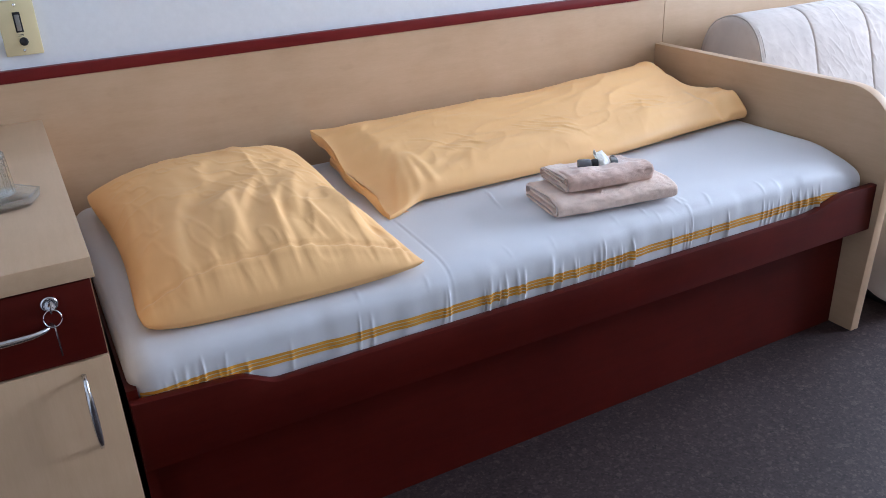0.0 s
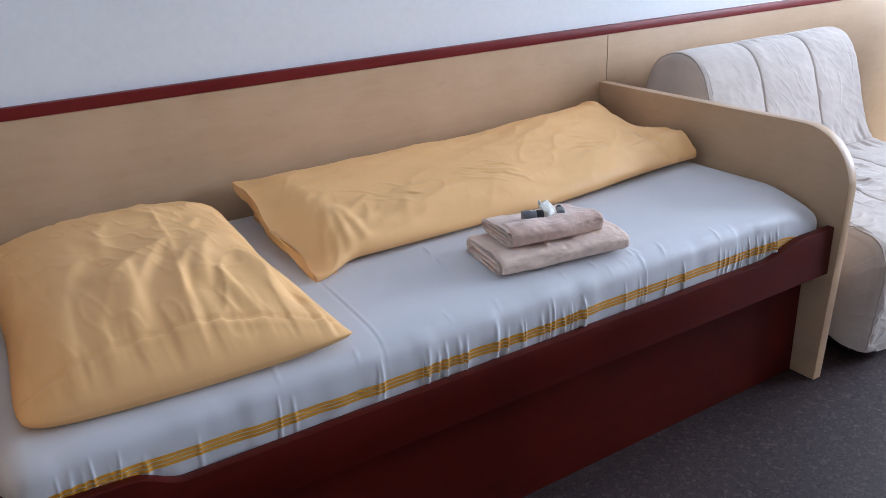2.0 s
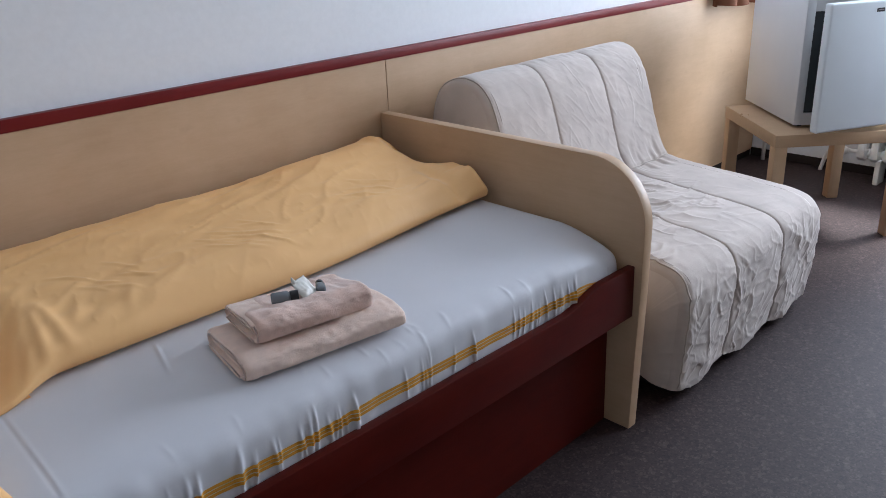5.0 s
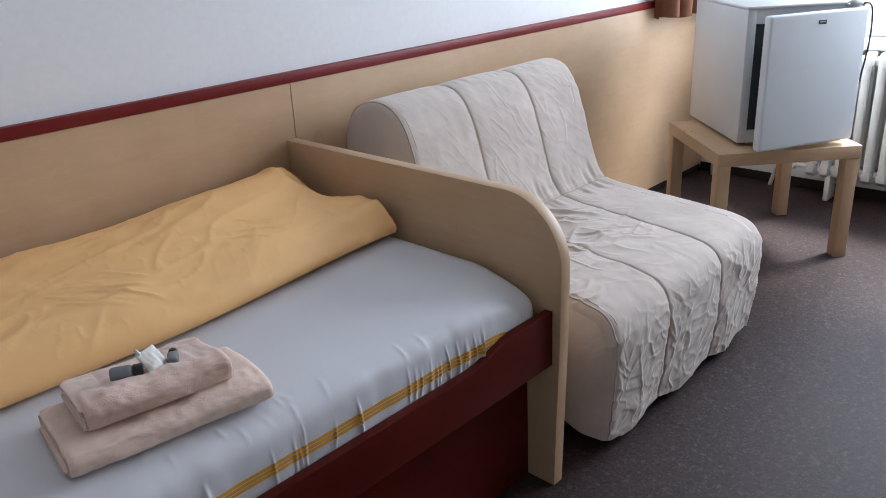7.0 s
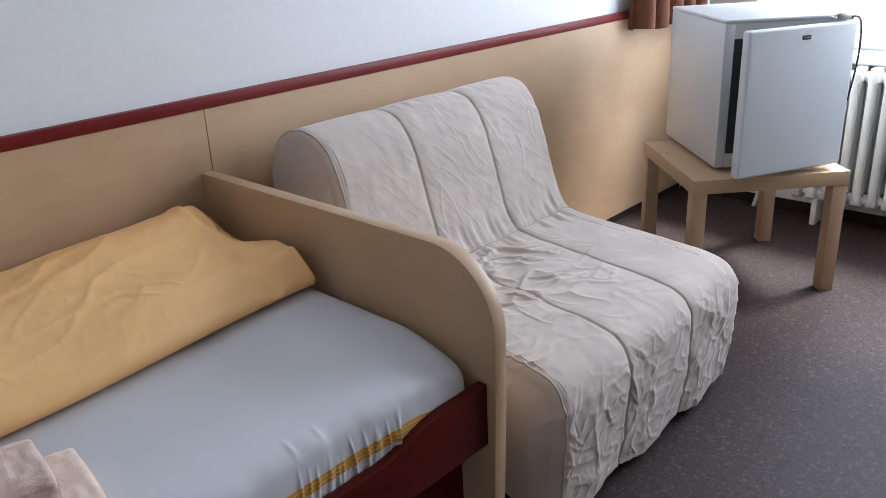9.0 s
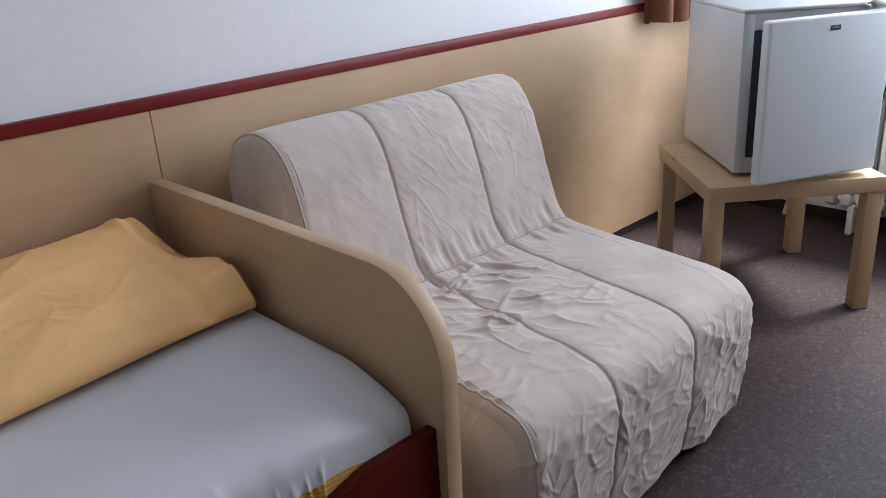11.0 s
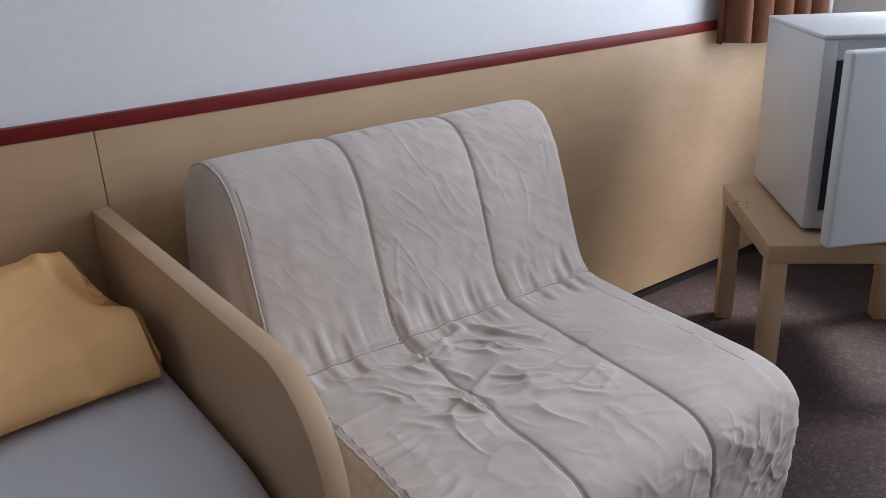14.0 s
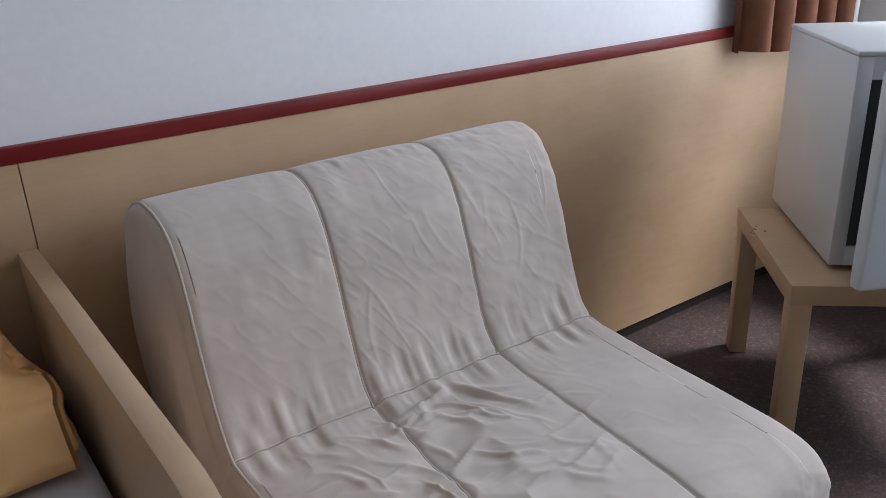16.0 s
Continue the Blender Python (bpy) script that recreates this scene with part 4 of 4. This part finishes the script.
for x in (0.04, FR_W - 0.04):
    for y in (0.05, FR_D - 0.05):
        part("foot", cyl(0.016, 0.013, 14, Matrix.Translation((x, y, -0.001))), black_plastic, fridge, local=True)

DOOR_OPEN = 15.0
DOOR_W = 0.423
hinge_m = Matrix.Translation((FR_W - 0.020, -0.010, 0)) @ pose(0, 0, 0, 0, 0, DOOR_OPEN)
door = part("door", box(-DOOR_W, 0.0, -0.050, -0.012, 0.018, FR_H - 0.006, 0.009, 4, m=hinge_m), door_skin, fridge, "pale grey-white door standing ajar", local=True)
part("seal", box(-DOOR_W + 0.02, -0.016, -0.013, -0.002, 0.034, FR_H - 0.02, 0.003, 2, m=hinge_m), seal_and_shade, door, "dark rubber door seal", local=True)
part("badge", box(-0.222, -0.188, -0.0515, -0.0495, 0.452, 0.466, 0.0006, 1, m=hinge_m), black_plastic, door, "small dark maker's badge", local=True)
part("badge_bar", box(-0.218, -0.192, -0.0522, -0.0514, 0.458, 0.462, m=hinge_m), chrome, door, local=True)


def fridge_cord():
    c = thing("power_cord", "black power cord hanging over the fridge with a grey plug", "power cord", 1.80, -0.90, 0.95)
    hz = FR_Z + FR_H
    M = POSE[fridge] @ hinge_m
    q = lambda x, y, z: tuple(M @ Vector((x, y, z)))
    pts, _ = resample([q(-0.02, -0.03, FR_H + 0.004), q(0.0, -0.034, FR_H + 0.010), q(0.016, -0.040, FR_H + 0.002), q(0.024, -0.042, FR_H - 0.05), q(0.026, -0.042, FR_H - 0.13),
                       q(0.016, -0.036, FR_H - 0.24), q(0.006, -0.020, FR_H - 0.36), q(0.014, 0.03, 0.05), q(0.02, 0.10, 0.008)], 40, 2)
    part("cable", tube(pts, 0.0032, 8), black_plastic, c, smooth=True)
    part("plug", tube([q(-0.075, -0.03, FR_H + 0.008), q(-0.06, -0.03, FR_H + 0.010), q(-0.03, -0.03, FR_H + 0.010), q(-0.018, -0.03, FR_H + 0.006)], [0.010, 0.013, 0.011, 0.004], 12), plain("grey_plug", (0.30, 0.30, 0.30), 0.5), c, "pale grey plug", smooth=True)
    for dx in (-0.006, 0.006):
        part("pin", tube([q(-0.075, -0.03 + dx, FR_H + 0.010), q(-0.095, -0.03 + dx, FR_H + 0.010)], 0.002, 8), chrome, c, smooth=True)


fridge_cord()


# ---- radiator ----
def radiator():
    r = thing("radiator", "white painted cast-iron column radiator under the window", "radiator", WALL_X - 0.11, -1.25, 0.0)
    z0, z1 = 0.11, 0.69
    for k in range(22):
        y = -0.62 - k * 0.061
        bm = bmesh.new()
        for x in (WALL_X - 0.165, WALL_X - 0.115, WALL_X - 0.065):
            cyl(0.018, z1 - z0 - 0.07, 12, Matrix.Translation((x, y, z0 + 0.035)), bm=bm)
        v1 = prism([(WALL_X - 0.182, z1 - 0.055), (WALL_X - 0.178, z1 - 0.02), (WALL_X - 0.150, z1), (WALL_X - 0.080, z1), (WALL_X - 0.052, z1 - 0.02), (WALL_X - 0.048, z1 - 0.055)], "y", y - 0.019, y + 0.019, 0.006, 2)
        v2 = prism([(WALL_X - 0.182, z0 + 0.055), (WALL_X - 0.178, z0 + 0.02), (WALL_X - 0.150, z0), (WALL_X - 0.080, z0), (WALL_X - 0.052, z0 + 0.02), (WALL_X - 0.048, z0 + 0.055)], "y", y - 0.019, y + 0.019, 0.006, 2)
        for b in (v1, v2):
            me = bpy.data.meshes.new("tmp")
            b.to_mesh(me)
            b.free()
            bm.from_mesh(me)
            bpy.data.meshes.remove(me)
        part("section", bm, radiator_paint, r)
    part("manifold", tube([(WALL_X - 0.115, -0.60, z0 + 0.03), (WALL_X - 0.115, -1.95, z0 + 0.03)], 0.022, 14), radiator_paint, r)
    part("manifold", tube([(WALL_X - 0.115, -0.60, z1 - 0.04), (WALL_X - 0.115, -1.95, z1 - 0.04)], 0.022, 14), radiator_paint, r)
    pts, _ = resample([(WALL_X - 0.115, -0.60, z0 + 0.03), (WALL_X - 0.115, -0.50, z0 + 0.03), (WALL_X - 0.10, -0.46, z0 + 0.02), (WALL_X - 0.06, -0.42, z0 - 0.02), (WALL_X - 0.06, -0.40, 0.0)], 24, 2)
    part("supply_pipe", tube(pts, 0.010, 10), radiator_paint, r, smooth=True)
    part("valve", lathe([(0.0, 0.0), (0.018, 0.0), (0.020, 0.006), (0.018, 0.020), (0.012, 0.024), (0.012, 0.036), (0.0, 0.036)], 18,
                        Matrix.Translation((WALL_X - 0.115, -0.53, z0 + 0.03)) @ pose(0, 0, 0, 0, -90, 0)), radiator_paint, r, smooth=True)
    for y in (-0.70, -1.70):
        part("foot", box(WALL_X - 0.16, WALL_X - 0.07, y - 0.012, y + 0.012, 0.0, z0 + 0.01, 0.004), radiator_paint, r)


radiator()
for y in (-0.09,):
    solo("heating_pipe", tube([(WALL_X - 0.05, y, 0.0), (WALL_X - 0.05, y, 0.20), (WALL_X - 0.05, y, 2.5)], 0.011, 12), radiator_paint, "white painted heating pipe rising in the corner", "pipe", smooth=True)


# ---- curtain ----
def curtain_mesh():
    n, m = 260, 40
    u = np.linspace(0, 1, n)
    path_x = 2.012 + 0.53 * u
    path_y = -0.060 - 0.035 * u
    out = []
    for side in (0, 1):
        pts = np.zeros((n, m, 3))
        for j, z in enumerate(np.linspace(0.852, 2.48, m)):
            k = (z - 0.852) / 1.65
            ph = 2 * math.pi * 5.2 * u + 0.35 * np.sin(7 * u) + 0.2
            amp = 0.044 * (1 - 0.45 * k)
            w = np.sin(ph)
            pts[:, j, 0] = path_x + 0.016 * np.cos(ph) * (1 - 0.4 * k)
            pts[:, j, 1] = np.minimum(path_y + amp * np.sign(w) * np.abs(w) ** 0.7 + 0.003 * vnoise(u * 30, u * 0 + z * 3, 81) + side * 0.0016, 0.012)
            pts[:, j, 2] = z + (0.006 * np.sin(3 * 2 * math.pi * u) if j == 0 else 0)
        out.append(sheet(pts if side else pts[::-1]))
    return join(*out)


curtain = thing("curtain", "rust-brown curtain drawn aside in deep folds beside the window", "curtain", 2.28, -0.08, 0.852)
part("drape", curtain_mesh(), curtain_cloth, curtain, smooth=True)
part("rail", box(1.95, WALL_X - 0.002, -0.10, -0.06, 2.48, 2.51, 0.002), pvc, curtain, "white curtain rail")
for x in (2.05, 2.5):
    part("bracket", box(x - 0.01, x + 0.01, -0.08, 0.0195, 2.505, 2.525), pvc, curtain)


# ---- bedside cabinet ----
CX1, CX0, CF, CT = -2.038, -2.55, -0.975, 0.797
cab = thing("bedside_cabinet", "maple cabinet with a dark red locked drawer beside the bed", "cabinet", (CX0 + CX1) / 2, -0.5, 0)
bm = bmesh.new()
box(CX0, CX0 + 0.018, CF + 0.022, -0.004, 0, CT - 0.037, bm=bm)
box(CX1 - 0.018, CX1, CF + 0.022, -0.004, 0, CT - 0.037, bm=bm)
box(CX0 + 0.018, CX1 - 0.018, CF + 0.03, -0.004, 0.06, 0.08, bm=bm)
box(CX0 + 0.018, CX1 - 0.018, CF + 0.03, -0.004, 0.606, 0.621, bm=bm)
box(CX0 + 0.018, CX1 - 0.018, -0.02, -0.005, 0.08, 0.606, bm=bm)
part("carcass", bm, maple_z, cab, "pale maple carcass")
part("worktop", box(CX0 - 0.01, CX1 + 0.006, CF - 0.004, -0.002, CT - 0.036, CT, 0.002), maple_y, cab, "pale maple top")
drawer = part("drawer", box(CX0 + 0.003, CX1 - 0.002, CF, CF + 0.019, 0.622, CT - 0.039, 0.0015), mahogany, cab, "dark red drawer front")
cdoor = part("door", box(CX0 + 0.003, CX1 - 0.002, CF, CF + 0.019, 0.07, 0.618, 0.0015), maple_z, cab, "pale maple door")


def bow_handle(p, q, out, r=0.005):
    a, b = Vector(p), Vector(q)
    pts = []
    for k in range(25):
        t = k / 24
        w = a.lerp(b, t)
        pts.append((w.x, w.y - out * (1 - (2 * t - 1) ** 4) ** 0.6, w.z))
    rr = [r * (0.75 + 0.5 * math.sin(math.pi * k / 24)) for k in range(25)]
    return tube(pts, rr, 10)


part("handle", bow_handle((-2.084, CF, 0.594), (-2.084, CF, 0.452), 0.026), chrome, cdoor, "bowed chrome handle", smooth=True)
part("handle", bow_handle((-2.110, CF, 0.697), (-2.260, CF, 0.697), 0.026), chrome, drawer, "bowed chrome handle", smooth=True)
lock_m = Matrix.Translation((-2.105, CF, 0.733)) @ pose(0, 0, 0, 90, 0, 0)
part("lock", lathe([(0.0, 0.0), (0.013, 0.0), (0.013, 0.003), (0.010, 0.005), (0.009, 0.004), (0.0, 0.004)], 24, lock_m), chrome, drawer, "round chrome lock", smooth=True)
keys = thing("key", "small key in the drawer lock with a spare on a ring", "key", -2.105, CF - 0.02, 0.686)
part("bow", box(-2.1065, -2.1035, CF - 0.026, CF - 0.0045, 0.726, 0.740, 0.001), chrome, keys)
part("ring", tube([(-2.105 + 0.013 * math.cos(a), CF - 0.020 + 0.004 * math.sin(a), 0.716 + 0.013 * math.sin(a)) for a in [2 * math.pi * k / 24 for k in range(24)]], 0.0011, 6, True), chrome, keys, "thin steel ring", smooth=True)
part("blade", box(-2.1062, -2.1038, CF - 0.0225, CF - 0.0185, 0.650, 0.706, 0.0005), chrome, keys)


# ---- things on the cabinet ----
def hex_ring(r, z):
    return [(r * math.cos(radians(60 * k + 12)), r * math.sin(radians(60 * k + 12)), z) for k in range(6)]


def hex_dish():
    verts, faces = [], []
    prof = [(0.045, 0.0), (0.062, 0.004), (0.066, 0.020), (0.060, 0.020), (0.052, 0.008), (0.0005, 0.008)]
    for r, z in prof:
        verts += hex_ring(r, z)
    for i in range(len(prof) - 1):
        for k in range(6):
            faces.append((i * 6 + k, i * 6 + (k + 1) % 6, (i + 1) * 6 + (k + 1) % 6, (i + 1) * 6 + k))
    faces.append((5, 4, 3, 2, 1, 0))
    return verts, faces


dish = thing("glass_dish", "six-sided clear glass dish on the cabinet", "dish", -2.140, -0.645, CT)
part("bowl", hex_dish(), cut_glass, dish, local=True, smooth=False)
tumbler = thing("drinking_glass", "upturned clear drinking glass standing on the dish", "glass", -2.145, -0.635, CT + 0.0205)
part("cup", lathe([(0.030, 0.0), (0.027, 0.055), (0.026, 0.075), (0.004, 0.076), (0.004, 0.068), (0.023, 0.066), (0.027, 0.002)], 12), cut_glass, tumbler, local=True, smooth=False)
solo("remote_control", box(-2.24, -2.135, -0.30, -0.255, CT + 0.0005, CT + 0.018, 0.004, 2), black_plastic, "black remote control lying on the cabinet top", "remote control")

# ---- socket plate ----
plate = thing("radio_wall_plate", "cream plastic wall plate with a slider and a jack", "wall plate", -2.030, 0.02, 0.955)
PX = -2.030
part("faceplate", box(PX - 0.042, PX + 0.042, 0.008, 0.0198, 0.957, 1.087, 0.003, 2), cream, plate)
part("slider_slot", box(PX - 0.0085, PX + 0.0085, 0.0068, 0.009, 1.012, 1.060, 0.001), black_plastic, plate)
part("slider", box(PX - 0.005, PX + 0.005, 0.0050, 0.0075, 1.016, 1.054, 0.001), plain("grey_slider", (0.25, 0.24, 0.22), 0.5), plate, "worn grey slider")
part("jack", lathe([(0.0, 0.0), (0.010, 0.0), (0.010, 0.002), (0.006, 0.002), (0.0, 0.001)], 20, Matrix.Translation((PX + 0.003, 0.0078, 0.990)) @ pose(0, 0, 0, 90, 0, 0)), black_plastic, plate, smooth=True)
for z in (0.969, 1.077):
    part("screw", lathe([(0.0, 0.0), (0.0035, 0.0), (0.003, 0.0012), (0.0, 0.0014)], 14, Matrix.Translation((PX, 0.0078, z)) @ pose(0, 0, 0, 90, 0, 0)), chrome, plate, smooth=True)
for dz in (0.0, 0.003):
    part("caption_bar", box(PX - 0.006, PX + 0.006, 0.0074, 0.0081, 1.003 + dz, 1.0042 + dz), black_plastic, plate)


# ---- crumbs on the side table ----
rng_c = np.random.RandomState(3)
crumb = join(*[lathe([(0.0, 0.0), (0.003, 0.001), (0.0025, 0.003), (0.0, 0.004)], 6, pose(1.71 + rng_c.uniform(-0.03, 0.03), -0.375 + rng_c.uniform(-0.03, 0.03), 0.4502) @ Matrix.Diagonal((rng_c.uniform(0.6, 2.2), rng_c.uniform(0.5, 1.4), 0.6, 1))) for _ in range(7)])
solo("crumbs", crumb, plain("brown_crumb", (0.28, 0.13, 0.05), 0.8), "few brown crumbs scattered on the side table top", "crumbs", kind="stuff")
